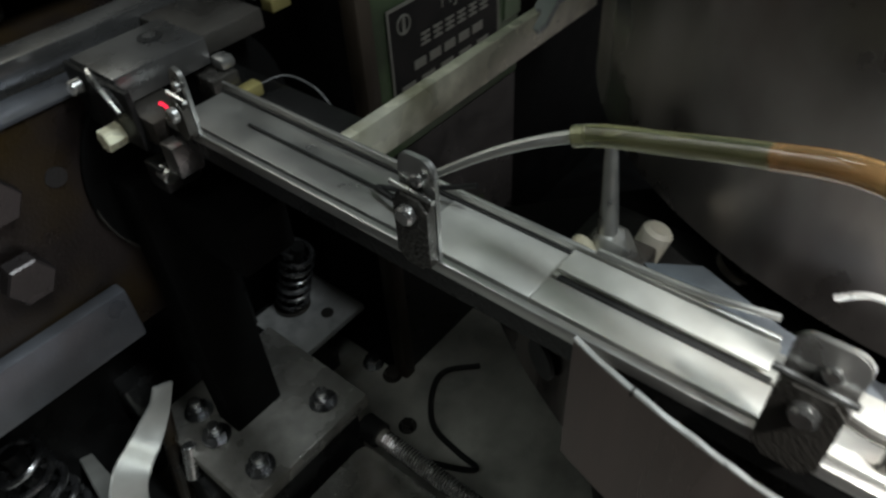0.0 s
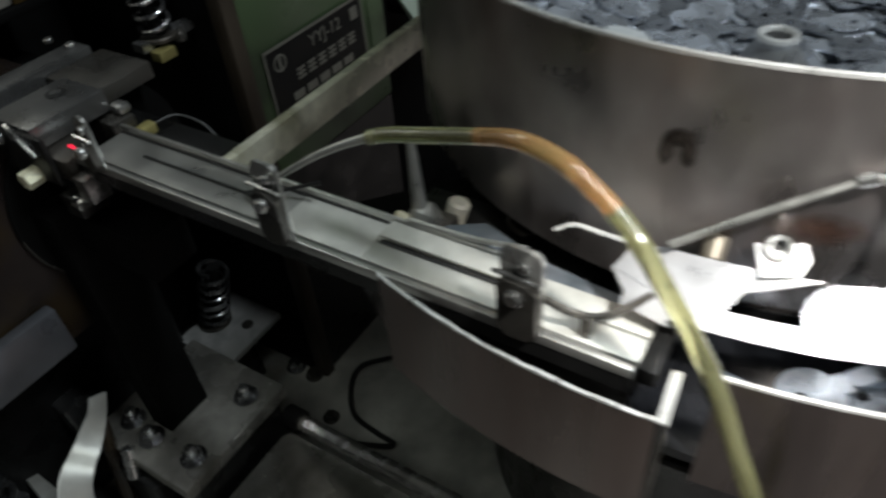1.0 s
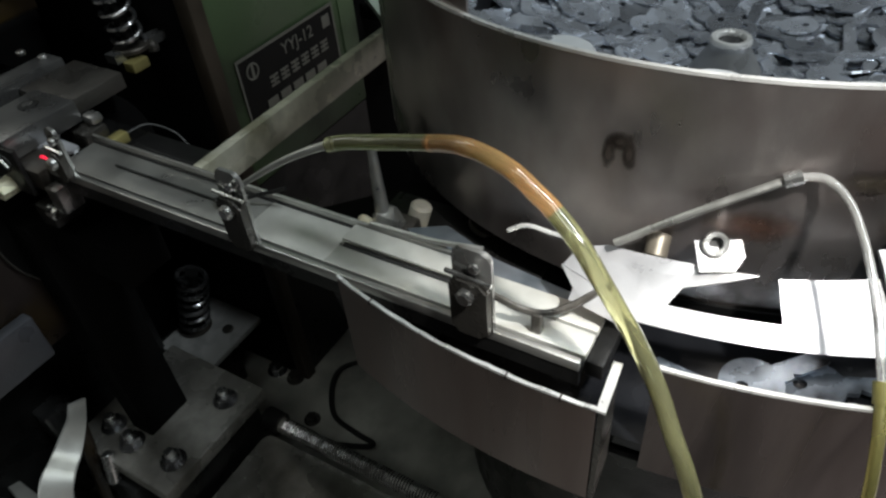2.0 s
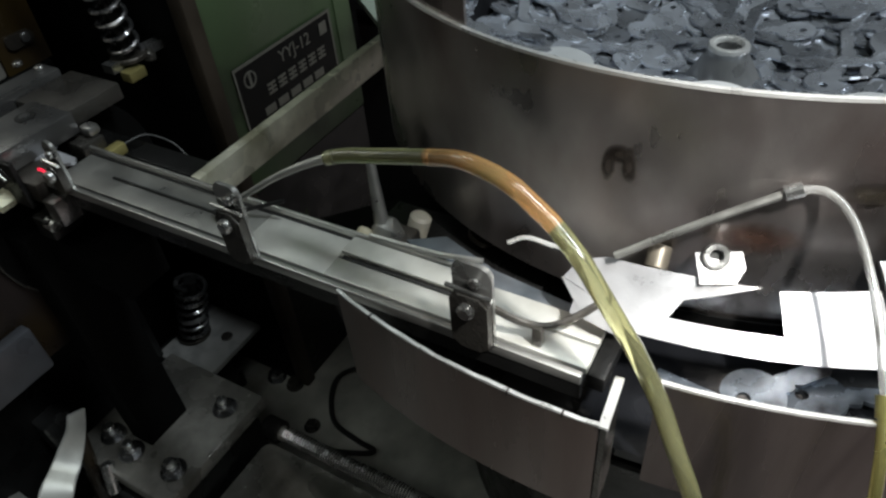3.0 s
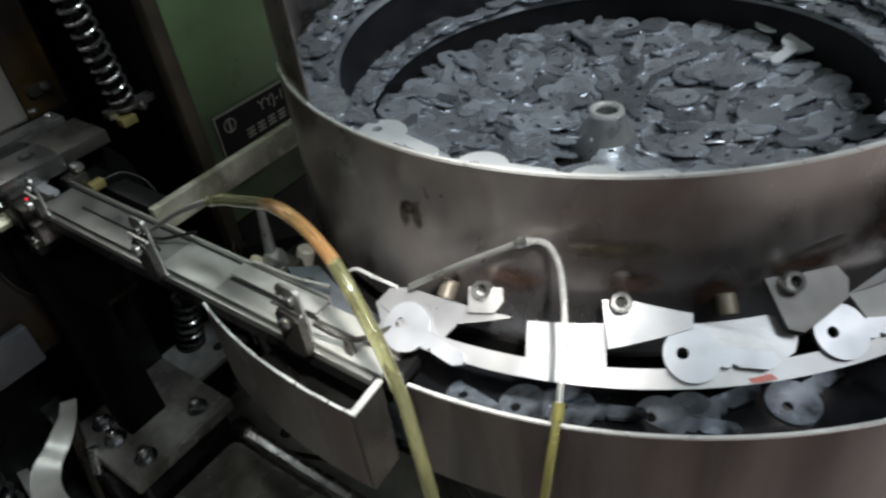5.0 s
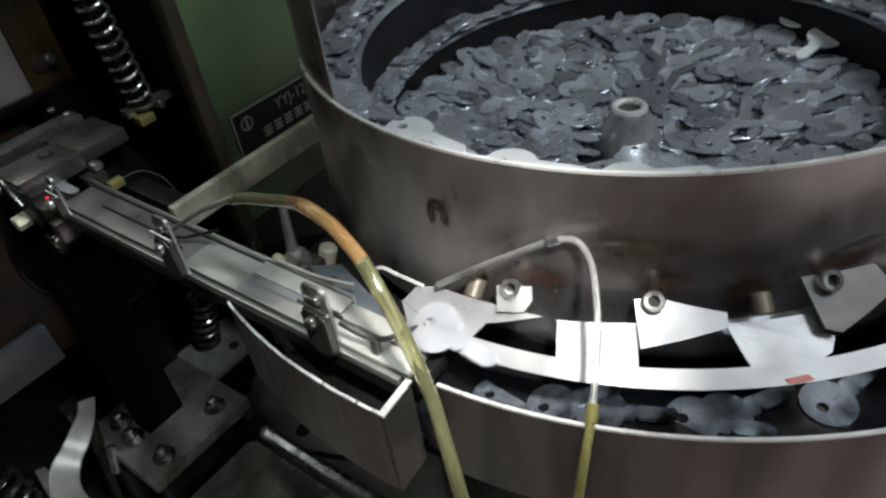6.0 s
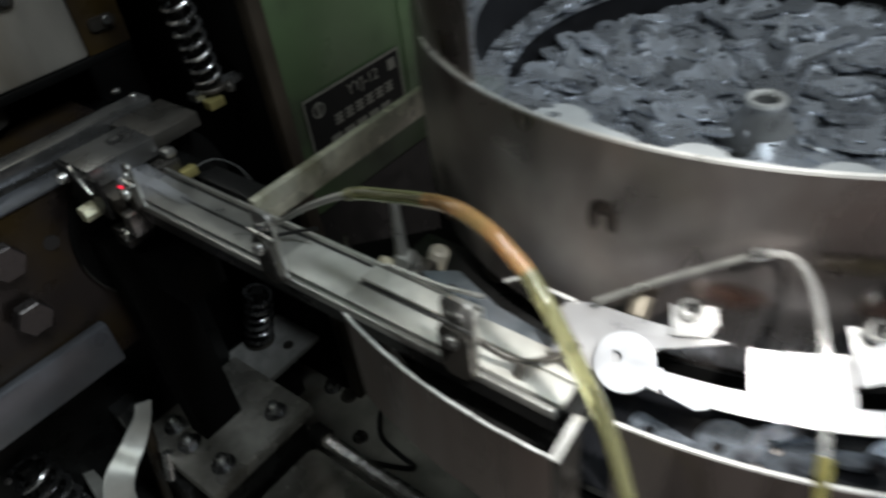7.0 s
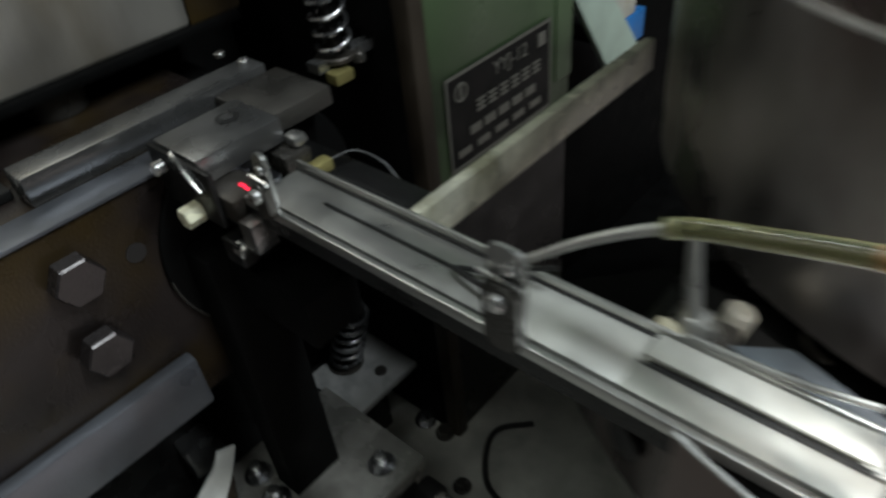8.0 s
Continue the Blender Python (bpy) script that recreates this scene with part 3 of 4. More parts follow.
    part("clamp_plate", cone_plate([(-86.5, 0.2288, 0.0066), (-77.6, 0.2300, 0.0066), (-77.0, 0.2359, 0.0066), (-78.0, 0.2430, 0.0066), (-84.2, 0.2520, 0.0066), (-85.7, 0.2495, 0.0066)], 0.002), DULL_PLATE, t, "dull grey wedge-shaped clamp plate")
    part("clamp_tab", cone_plate([(-121.4, 0.2360, 0.0025), (-117.1, 0.2332, 0.0025), (-116.6, 0.2389, 0.0025), (-117.3, 0.2444, 0.0025), (-120.4, 0.2467, 0.0025)], 0.002), PLATE, t, "small square clamp tab")
    for a, z in ((-119.4, 0.9285), (-102.9, 0.9325), (-83.9, 0.9365)):
        c, s = math.cos(radians(a)), math.sin(radians(a))
        cap_screw(t, (0.2358 * c, 0.2358 * s, z - 0.0010), (0.74 * c, 0.74 * s, 0.67), 0.0054, 0.0075)
    for a, z in ((-90.8, 0.932), (-124.8, 0.926), (-66, 0.938)):
        c, s = math.cos(radians(a)), math.sin(radians(a))
        part("track_stud", rod((0.2325 * c, 0.2325 * s, z - 0.001), (0.2405 * c, 0.2405 * s, z - 0.008), 0.0050, 18, chamfer=0.0007), STUD, t, "stubby support stud")
    part("red_smear", cone_plate([(-90.4, 0.2652, 0), (-88.1, 0.2645, 0), (-87.6, 0.2668, 0), (-88.9, 0.2672, 0), (-90.1, 0.2671, 0)], 0.0004, 0.0019), RED_MARK, t, "red paint smear on the lip")
    # the small bent lug on the lip further round
    p = [cone(-74.2, 0.267, 0.002), cone(-72.3, 0.268, 0.004), cone(-71.6, 0.275, 0.0055), cone(-72.4, 0.283, 0.001)]
    part("bent_lug", pipe(smooth_path(p, 5), 0.0019, 8), STEEL_EDGE, t, "small bent metal lug")
    part("lug_plate", cone_plate([(-74, 0.2600, 0.0018), (-70.5, 0.2600, 0.0018), (-70.5, 0.2690, 0.0018), (-73.5, 0.2690, 0.0018)], 0.0015), PLATE, t)
    return t


def cone_ring(a0, a1, r0, r1, thick=0.0018):
    bm = bmesh.new()
    loops = []
    for i in range(121):
        a = a0 + (a1 - a0) * i / 120
        loops.append([bm.verts.new(cone(a, r, l)) for r, l in ((r0, 0), (r1, 0), (r1, thick), (r0, thick))])
    for x, y in zip(loops, loops[1:]):
        for j in range(4):
            bm.faces.new((x[j], x[(j + 1) % 4], y[(j + 1) % 4], y[j]))
    bm.faces.new(loops[0])
    bm.faces.new(list(reversed(loops[-1])))
    return bm


def key_pile():
    """The heap of key blanks in the bowl: too many to count, one mesh."""
    rng = np.random.default_rng(4)
    bm = key_bmesh(0.0015, 12, 6)
    bm.verts.ensure_lookup_table()
    base = np.array([v.co[:] for v in bm.verts])
    faces = np.array([[v.index for v in (f.verts if len(f.verts) == 3 else f.verts)] + ([-1] if len(f.verts) == 3 else []) for f in bm.faces])
    bm.free()
    # the blanks' stamped upper edges are rounded off
    rim = np.array(key_outline(12))
    ahead, back = np.roll(rim, -1, 0), np.roll(rim, 1, 0)
    inward = np.stack([-(ahead - back)[:, 1], (ahead - back)[:, 0]], 1)
    inward /= np.linalg.norm(inward, axis=1)[:, None]
    for i in np.nonzero(base[:, 2] > 0.0007)[0]:
        gap = np.linalg.norm(rim - base[i, :2], axis=1)
        if gap.min() < 1e-6:
            base[i, :2] += 0.0004 * inward[gap.argmin()]
    verts, polys, off = [], [], 0

    def put(x, y, z, turn, tip, lean):
        nonlocal off
        m = np.array(Euler((max(-0.5, min(0.5, tip)), max(-0.5, min(0.5, lean)), turn)).to_matrix())
        verts.append(base @ m.T + (x, y, z))
        for f in faces:
            polys.append([int(i) + off for i in f if i >= 0])
        off += len(base)

    for i in range(980):
        a = rng.random() * 2 * math.pi
        r = 0.178 * math.sqrt(rng.random())
        x, y = r * math.cos(a), r * math.sin(a)
        turn = rng.random() * 6.28
        if min(math.hypot(x + d * math.cos(turn), y - 0.008 + d * math.sin(turn)) for d in (0, 0.012, 0.024, 0.036)) < 0.0300:
            continue
        if math.hypot(x + 0.037 * math.cos(turn), y + 0.037 * math.sin(turn)) > 0.184:
            turn += math.pi
        if math.hypot(x + 0.037 * math.cos(turn), y + 0.037 * math.sin(turn)) > 0.184:
            continue
        lump = noise.noise(Vector((x * 18, y * 18, 0.3))) * 0.004
        # the blanks lie flat but for the loose drifts by the walls, where they stand like shingles
        loose = noise.noise(Vector((x * 14, y * 14, 4.7))) + (0.25 if x < -0.05 else 0.0) > 0.22
        tilt = 0.15 if loose else 0.045
        put(x, y, 0.867 + 0.017 * rng.random() + lump + 0.85 * r * r, turn, rng.normal() * tilt + 1.6 * r * math.sin(a - turn), rng.normal() * tilt - 1.6 * r * math.cos(a - turn))
    # both turns of the ledge, the keys lying along it
    for count, r0, r1, z0, a0, span in ((300, 0.207, 0.2125, 0.9535, 18, 345), (120, 0.1885, 0.1905, 0.9090, -62, 340)):
        for i in range(count):
            a = a0 - span * rng.random()
            z = z0 - 0.000125 * (a - a0)
            r = r0 + (r1 - r0) * rng.random()
            flip = math.pi if rng.random() < 0.5 else 0
            put(r * math.cos(radians(a)), r * math.sin(radians(a)), z + 0.005 * rng.random(), radians(a + 98) + flip + rng.normal() * 0.12 + (-0.28 if flip else 0.0), rng.normal() * 0.1, rng.normal() * 0.08)
    me = bpy.data.meshes.new("key_blank_pile")
    me.from_pydata(np.concatenate(verts).tolist(), [], polys)
    me.materials.append(KEY_PILE)
    ob = new("key_blank_pile", me)
    tagged(ob, "heap of grey uncut key blanks filling the bowl", "key blanks", kind="stuff")


def loose_keys():
    """The key blanks that stand out: by the rim and on the heap paler for glint, in the trough darker for shade."""
    rng = random.Random(8)
    for a, r in ((-141, 0.2060), (-122.5, 0.2050), (-106.5, 0.2040)):
        z = 0.950 - 0.000125 * (a - 20)
        key_blank(pose(r * math.cos(radians(a)), r * math.sin(radians(a)), z + 0.013, rng.uniform(-4, 4), rng.uniform(-4, 4), a + 98), "key blank on the ledge inside the rim, coloured pale for glint", "bright key blanks on the ledge", GLINT_MESH)
    for x, y, turn, tip in ((0.166, 0.098, 300, 10), (0.148, 0.056, 10, -12), (0.172, 0.060, 215, -8)):
        key_blank(pose(x, y, 0.8865 + 0.85 * (x * x + y * y), tip, 6, turn), "key blank lying on the heap, coloured pale for glint", "pale key blanks on the heap", GLINT_MESH)
    for i, a in enumerate((-120, -113.5, -108, -98, -94.5, -83)):
        r = 0.258 + 0.003 * rng.uniform(-1, 1)
        key_blank(pose(r * math.cos(radians(a)), r * math.sin(radians(a)), 0.8686 + 0.0006 * (i % 3), rng.uniform(-10, 10), rng.uniform(-10, 10), a + 100 + rng.uniform(-30, 30)), "oily grey key blank fallen into the dark trough", "key blanks in the trough", SHADED_MESH)


# ---- the chute ----
def chute():
    # in press coordinates: along y, key lane about x = -0.274, top of the lane at z = 0.897
    t = thing("feed_chute", (-0.274, 0.16, 0.88), "long straight grey steel key chute on brackets", "chute", PRESS)
    x, z = -0.274, 0.897
    y0, y1 = -0.006, 0.335
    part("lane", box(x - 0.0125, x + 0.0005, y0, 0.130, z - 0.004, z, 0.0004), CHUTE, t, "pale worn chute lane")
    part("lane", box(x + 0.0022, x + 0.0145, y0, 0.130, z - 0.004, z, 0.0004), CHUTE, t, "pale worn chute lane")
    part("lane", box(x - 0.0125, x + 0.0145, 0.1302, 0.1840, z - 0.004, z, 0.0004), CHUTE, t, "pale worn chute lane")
    # the lane is darker beyond the middle bracket
    part("lane", box(x - 0.0125, x + 0.0145, 0.1842, y1, z - 0.004, z - 0.0004, 0.0004), CHUTE_DARKER, t, "darker chute lane")
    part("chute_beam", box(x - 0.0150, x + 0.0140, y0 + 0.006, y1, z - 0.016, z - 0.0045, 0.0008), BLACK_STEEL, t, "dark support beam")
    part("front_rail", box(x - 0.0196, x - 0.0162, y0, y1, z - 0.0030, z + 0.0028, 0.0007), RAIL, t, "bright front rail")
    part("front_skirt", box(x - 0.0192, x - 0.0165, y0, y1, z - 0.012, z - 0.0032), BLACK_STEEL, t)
    part("groove", box(x - 0.0160, x - 0.0128, y0, y1, z - 0.006, z - 0.0030), RUBBER_AND_HOLE, t, "dark groove")
    part("back_rail", box(x + 0.0150, x + 0.0168, 0.055, y1, z - 0.006, z + 0.0050, 0.0005), RAIL, t, "bright back rail")
    part("back_groove", box(x + 0.0140, x + 0.0149, 0.055, y1, z - 0.003, z + 0.0012), RUBBER_AND_HOLE, t, "dark groove")
    part("cover_strip", box(x + 0.0020, x + 0.0138, 0.054, 0.128, z + 0.0026, z + 0.0042, 0.0004), CHUTE, t, "grey cover strip over half the lane")
    part("slot", box(x + 0.0002, x + 0.0024, 0.052, 0.127, z + 0.0004, z + 0.0012), RUBBER_AND_HOLE, t, "long dark slot")
    part("slot", box(x + 0.0006, x + 0.0020, 0.205, 0.298, z + 0.0004, z + 0.0010), RUBBER_AND_HOLE, t, "long dark slot")
    wire = [(x + 0.014, 0.172, z + 0.013), (x + 0.010, 0.188, z + 0.007), (x + 0.004, 0.200, z + 0.004), (x - 0.001, 0.212, z + 0.0035), (x - 0.006, 0.190, z + 0.006), (x - 0.012, 0.182, z + 0.012)]
    part("guide_wire", pipe(smooth_path(wire), 0.0012, 8), BLACK_STEEL, t, "thin dark guide wire")
    part("flared_tip", pipe(smooth_path([(x + 0.0162, 0.120, z + 0.0055), (x + 0.0165, 0.085, z + 0.0070), (x + 0.0175, 0.072, z + 0.0080), (x + 0.0205, 0.058, z + 0.0080)]), 0.0014, 8), RAIL, t, "flared end of the back rail")
    for y, w, low, high in ((0.041, 0.018, -0.001, 0.047), (0.171, 0.016, 0.001, 0.047), (0.310, 0.010, 0.0, 0.036)):
        h = high - low
        place = Matrix.Translation((x - 0.0185, y, z + (low + high) / 2)) @ Euler((radians(90), 0, radians(-90))).to_matrix().to_4x4()
        br = part("bracket", slab(rounded(w, h, 0.0048), 0.0020, place, bevel=0.0005), BRACKET, t, "upright rounded bracket plate")
        part("bracket_slot", slab(rounded(0.0042, 0.017, 0.002), 0.0006, Matrix.Translation((x - 0.0206, y, z + high - 0.017)) @ Euler((radians(90), 0, radians(-90))).to_matrix().to_4x4()), RUBBER_AND_HOLE, br, "dark adjusting slot")
        block_low, block_high = 0.002, high - 0.014
        part("clamp_foot", slab(rounded(w * 0.96, block_high - block_low, 0.0036), 0.0042, Matrix.Translation((x - 0.0208, y, z + (block_low + block_high) / 2)) @ Euler((radians(90), 0, radians(-90))).to_matrix().to_4x4(), bevel=0.0012), GREASY, br, "dark clamp foot with rounded top")
        part("bracket_bolt", rod((x - 0.0250, y, z + block_high - 0.006), (x - 0.0292, y, z + block_high - 0.006), 0.0038, 16, chamfer=0.0010), CHROME, br, "bright bolt")
        part("bracket_bolt", rod((x - 0.0206, y - w * 0.1, z + high - 0.008), (x - 0.0232, y - w * 0.1, z + high - 0.008), 0.0026, 12, chamfer=0.0006), CHROME, br, "bright bolt")
        part("rod", rod((x - 0.0228, y + w / 2 + 0.002, z + high - 0.0125), (x - 0.0228, y - w / 2 - 0.001, z + high - 0.0135), 0.0011, 8), CHROME, br)
    # spring wire that presses on the lane near the drop point
    part("spring_wire", pipe(smooth_path([(x - 0.013, 0.036, z + 0.018), (x - 0.010, 0.024, z + 0.012), (x - 0.006, 0.014, z + 0.010), (x + 0.002, 0.006, z + 0.011), (x + 0.012, -0.002, z + 0.014)]), 0.0017, 8), GREASY, t, "dark bent spring wire")
    part("wire_stop", box(x - 0.0105, x - 0.0065, 0.015, 0.0195, z + 0.0003, z + 0.011, 0.0005), GREASY, t)
    part("entry_plate", slab([(-0.2440, 0.108), (-0.2560, 0.084), (-0.2590, 0.050), (-0.2590, 0.004), (-0.2520, 0.006), (-0.2490, 0.030), (-0.2455, 0.056), (-0.2330, 0.090)], 0.0015, Matrix.Translation((0, 0, 0.8915))), PLATE_BLUE, t, "bluish sheet beside the lane")
    part("plate_hole", rod((-0.2475, 0.085, 0.8931), (-0.2475, 0.085, 0.8934), 0.0035, 16), RUBBER_AND_HOLE, t)
    part("lane_mouth", box(x - 0.0125, x + 0.0145, -0.014, -0.0065, z - 0.012, z - 0.003, 0.0008), BLACK_STEEL, t)
    # post and beam end are coloured black for the shade under the chute
    part("post", box(-0.310, -0.266, 0.372, 0.398, 0.6065, z - 0.050, 0.002), SHADE_BLACK, t, "dark upright chute post")
    part("beam_end", box(-0.298, -0.262, 0.300, 0.3715, z - 0.085, z - 0.0505, 0.002), SHADE_BLACK, t)
    return t


def nozzle_valve():
    t = thing("flow_valve", (-0.243, 0.122, 0.868), "small grimy air valve with putty and white knob", "valve", PRESS)
    part("valve_body", box(-0.254, -0.230, 0.108, 0.134, 0.868, 0.890, 0.002), GREASY, t)
    part("putty", lump((-0.251, 0.130, 0.891), 0.0068, 3), CREAM, t, "cream putty on the joint")
    part("putty", lump((-0.242, 0.122, 0.890), 0.0090, 5), WIRE, t, "grey putty on the joint")
    part("knob", rod((-0.226, 0.116, 0.876), (-0.222, 0.112, 0.892), 0.0062, 14, chamfer=0.0015), WHITE_PLASTIC, t, "dirty white knob")
    part("stem", rod((-0.242, 0.124, 0.894), (-0.233, 0.132, 0.932), 0.0042, 14, r2=0.0022), WIRE, t, "ribbed grey stem")
    part("elbow", pipe(smooth_path([(-0.238, 0.112, 0.880), (-0.236, 0.100, 0.884), (-0.234, 0.092, 0.886)]), 0.0032, 10), BLUE_STEEL, t)
    # washers lying on the dark sheet beside it
    for p in ((-0.205, 0.085, 0.872), (-0.196, 0.060, 0.874)):
        part("ring", ring(p, 0.0085, 0.0045, 0.003, 25), GREASY, t)
    part("support", box(-0.262, -0.190, 0.040, 0.150, 0.860, 0.8675, 0.001), BLACK_STEEL, t)


def ring(p, r, hole, h, tip):
    bm = sweep([(hole, 0), (r, 0), (r, h), (hole, h)], 0, 360, 24)
    bmesh.ops.transform(bm, matrix=Matrix.Translation(p) @ Euler((radians(tip), radians(tip / 2), 0)).to_matrix().to_4x4(), verts=bm.verts)
    return bm


def ribbon(spine, widths, across, thick):
    """A bent flat strip along a line, rounded at its edges; widths are spread evenly over its length."""
    bm, loops, across = bmesh.new(), [], Vector(across).normalized()
    for i, p in enumerate(spine):
        d = (spine[min(i + 1, len(spine) - 1)] - spine[max(i - 1, 0)]).normalized()
        side = (across - d * across.dot(d)).normalized()
        out = side.cross(d)
        k = i / (len(spine) - 1) * (len(widths) - 1)
        w = widths[int(k)] + (widths[min(int(k) + 1, len(widths) - 1)] - widths[int(k)]) * (k - int(k))
        loops.append([bm.verts.new(p + side * w * x + out * thick * y) for x, y in ((-0.9, -0.5), (0.9, -0.5), (1, -0.2), (1, 0.2), (0.9, 0.5), (-0.9, 0.5), (-1, 0.2), (-1, -0.2))])
    for a, b in zip(loops, loops[1:]):
        for j in range(8):
            bm.faces.new((a[j], a[(j + 1) % 8], b[(j + 1) % 8], b[j]))
    bm.faces.new(list(reversed(loops[0])))
    bm.faces.new(loops[-1])
    return bm


def lump(p, r, seed):
    bm = bmesh.new()
    bmesh.ops.create_icosphere(bm, subdivisions=3, radius=r)
    for v in bm.verts:
        v.co *= 1 + 0.35 * noise.noise(v.co * 160 + Vector((seed, 0, 0)))
        v.co += Vector(p)
    return bm


# ---- air hoses ----
def hoses():
    t = thing("air_hose", (-0.154, -0.287, 0.46), "yellowed clear air hose with an orange-stained bend", "hose")
    pts = [(-0.318, -0.110, 0.926), (-0.290, -0.118, 0.943), (-0.2653, -0.1274, 0.9536), (-0.2445, -0.1440, 0.9610), (-0.2255, -0.1640, 0.9700), (-0.2132, -0.1820, 0.9775), (-0.2007, -0.1962, 0.9757), (-0.1924, -0.2056, 0.9695), (-0.1867, -0.2130, 0.9643), (-0.1808, -0.2238, 0.9572),
           (-0.1751, -0.2327, 0.9465), (-0.1700, -0.2420, 0.9370), (-0.1654, -0.2517, 0.9275), (-0.1612, -0.2611, 0.9159), (-0.1583, -0.2718, 0.9027), (-0.1544, -0.2871, 0.8847), (-0.150, -0.304, 0.852), (-0.147, -0.318, 0.80), (-0.146, -0.325, 0.70), (-0.16, -0.32, 0.47)]
    path = smooth_path(pts, 8)
    part("nozzle_wire", pipe(path[:17], 0.0014, 10, r_end=0.0022), WIRE, t, "thin grey metal nozzle tube")
    part("hose_end", pipe(path[15:33], 0.0036, 14), HOSE, t, "yellow-green hose end")
    part("stained_bend", pipe(path[32:65], 0.0037, 14, r_end=0.0038), HOSE_ORANGE, t, "orange-stained bend")
    part("hose_run", pipe(path[64:], 0.0038, 14, r_end=0.0033), HOSE, t, "yellowed clear hose")
    t = thing("air_hose", (-0.115, -0.318, 0.46), "thin clear air hose with an amber sleeve", "hose")
    noz = [(-0.1545, -0.1945, 0.9272), (-0.1280, -0.2040, 0.9452), (-0.0966, -0.2140, 0.9634)]
    part("nozzle_wire", pipe(smooth_path(noz, 6), 0.0017, 10), WIRE, t, "thin dull metal nozzle tube")
    part("crimp", rod((-0.0992, -0.2132, 0.9622), (-0.0938, -0.2152, 0.9648), 0.0030, 10), CHROME, t, "bright crimp")
    bend = smooth_path([(-0.0958, -0.2144, 0.9640), (-0.0866, -0.2190, 0.9645), (-0.0825, -0.2300, 0.9598), (-0.0834, -0.2465, 0.9496), (-0.0868, -0.2633, 0.9378), (-0.0927, -0.2812, 0.9253)], 8)
    part("clear_bend", pipe(bend, 0.0016, 12), HOSE_PALE, t, "clear pale hose")
    low = smooth_path([(-0.0925, -0.2806, 0.9258), (-0.0945, -0.2860, 0.9205), (-0.0990, -0.2960, 0.9100), (-0.105, -0.308, 0.89), (-0.112, -0.318, 0.85), (-0.118, -0.325, 0.70), (-0.115, -0.318, 0.47)], 8)
    part("sleeve", pipe(low[:9], 0.0028, 14), HOSE_SLEEVE, t, "amber sleeve")
    part("lower_hose", pipe(low[7:], 0.0021, 12), HOSE_SLEEVE, t, "thin amber hose below the sleeve")


# ---- the press ----
def ram():
    t = thing("press_ram", (-0.45, 0.55, 0.888), "pale ground steel press ram with a bolted face", "press ram", PRESS)
    part("ram_face", box(-0.80, -0.2065, 0.500, 0.62, 0.888, 1.35, 0.003), RAM_PLATE, t, "pale ground steel face")
    # same face, coloured dark here where the light leaves it dim
    part("ram_edge", box(-0.206, -0.166, 0.5005, 0.62, 0.888, 1.35), IRON_BROWN, t, "end of the ram face, darkened for how light falls", smooth=False)
    # the shade under the ram is put into this lip's black
    part("lower_lip", box(-0.80, -0.170, 0.496, 0.60, 0.8805, 0.8875, 0.001), SHADE_BLACK, t, "lower edge coloured black for shade")
    for u, z in ((-0.186, 0.911), (-0.256, 0.951)):
        part("oil_slot", slab(rounded(0.024, 0.011, 0.005), 0.003, Matrix.Translation((u, 0.5005, z)) @ Euler((radians(90), 0, 0)).to_matrix().to_4x4()), GREASY, t, "recessed bolt slot")
        part("slot_bolt", rod((u + 0.004, 0.4975, z + 0.001), (u + 0.004, 0.4945, z + 0.001), 0.004, 12, chamfer=0.0007), GROUND_STEEL, t)
    part("tool_shank", rod((-0.30, 0.53, 0.8800), (-0.30, 0.53, 0.86), 0.02, 20), GREASY, t)
    return t


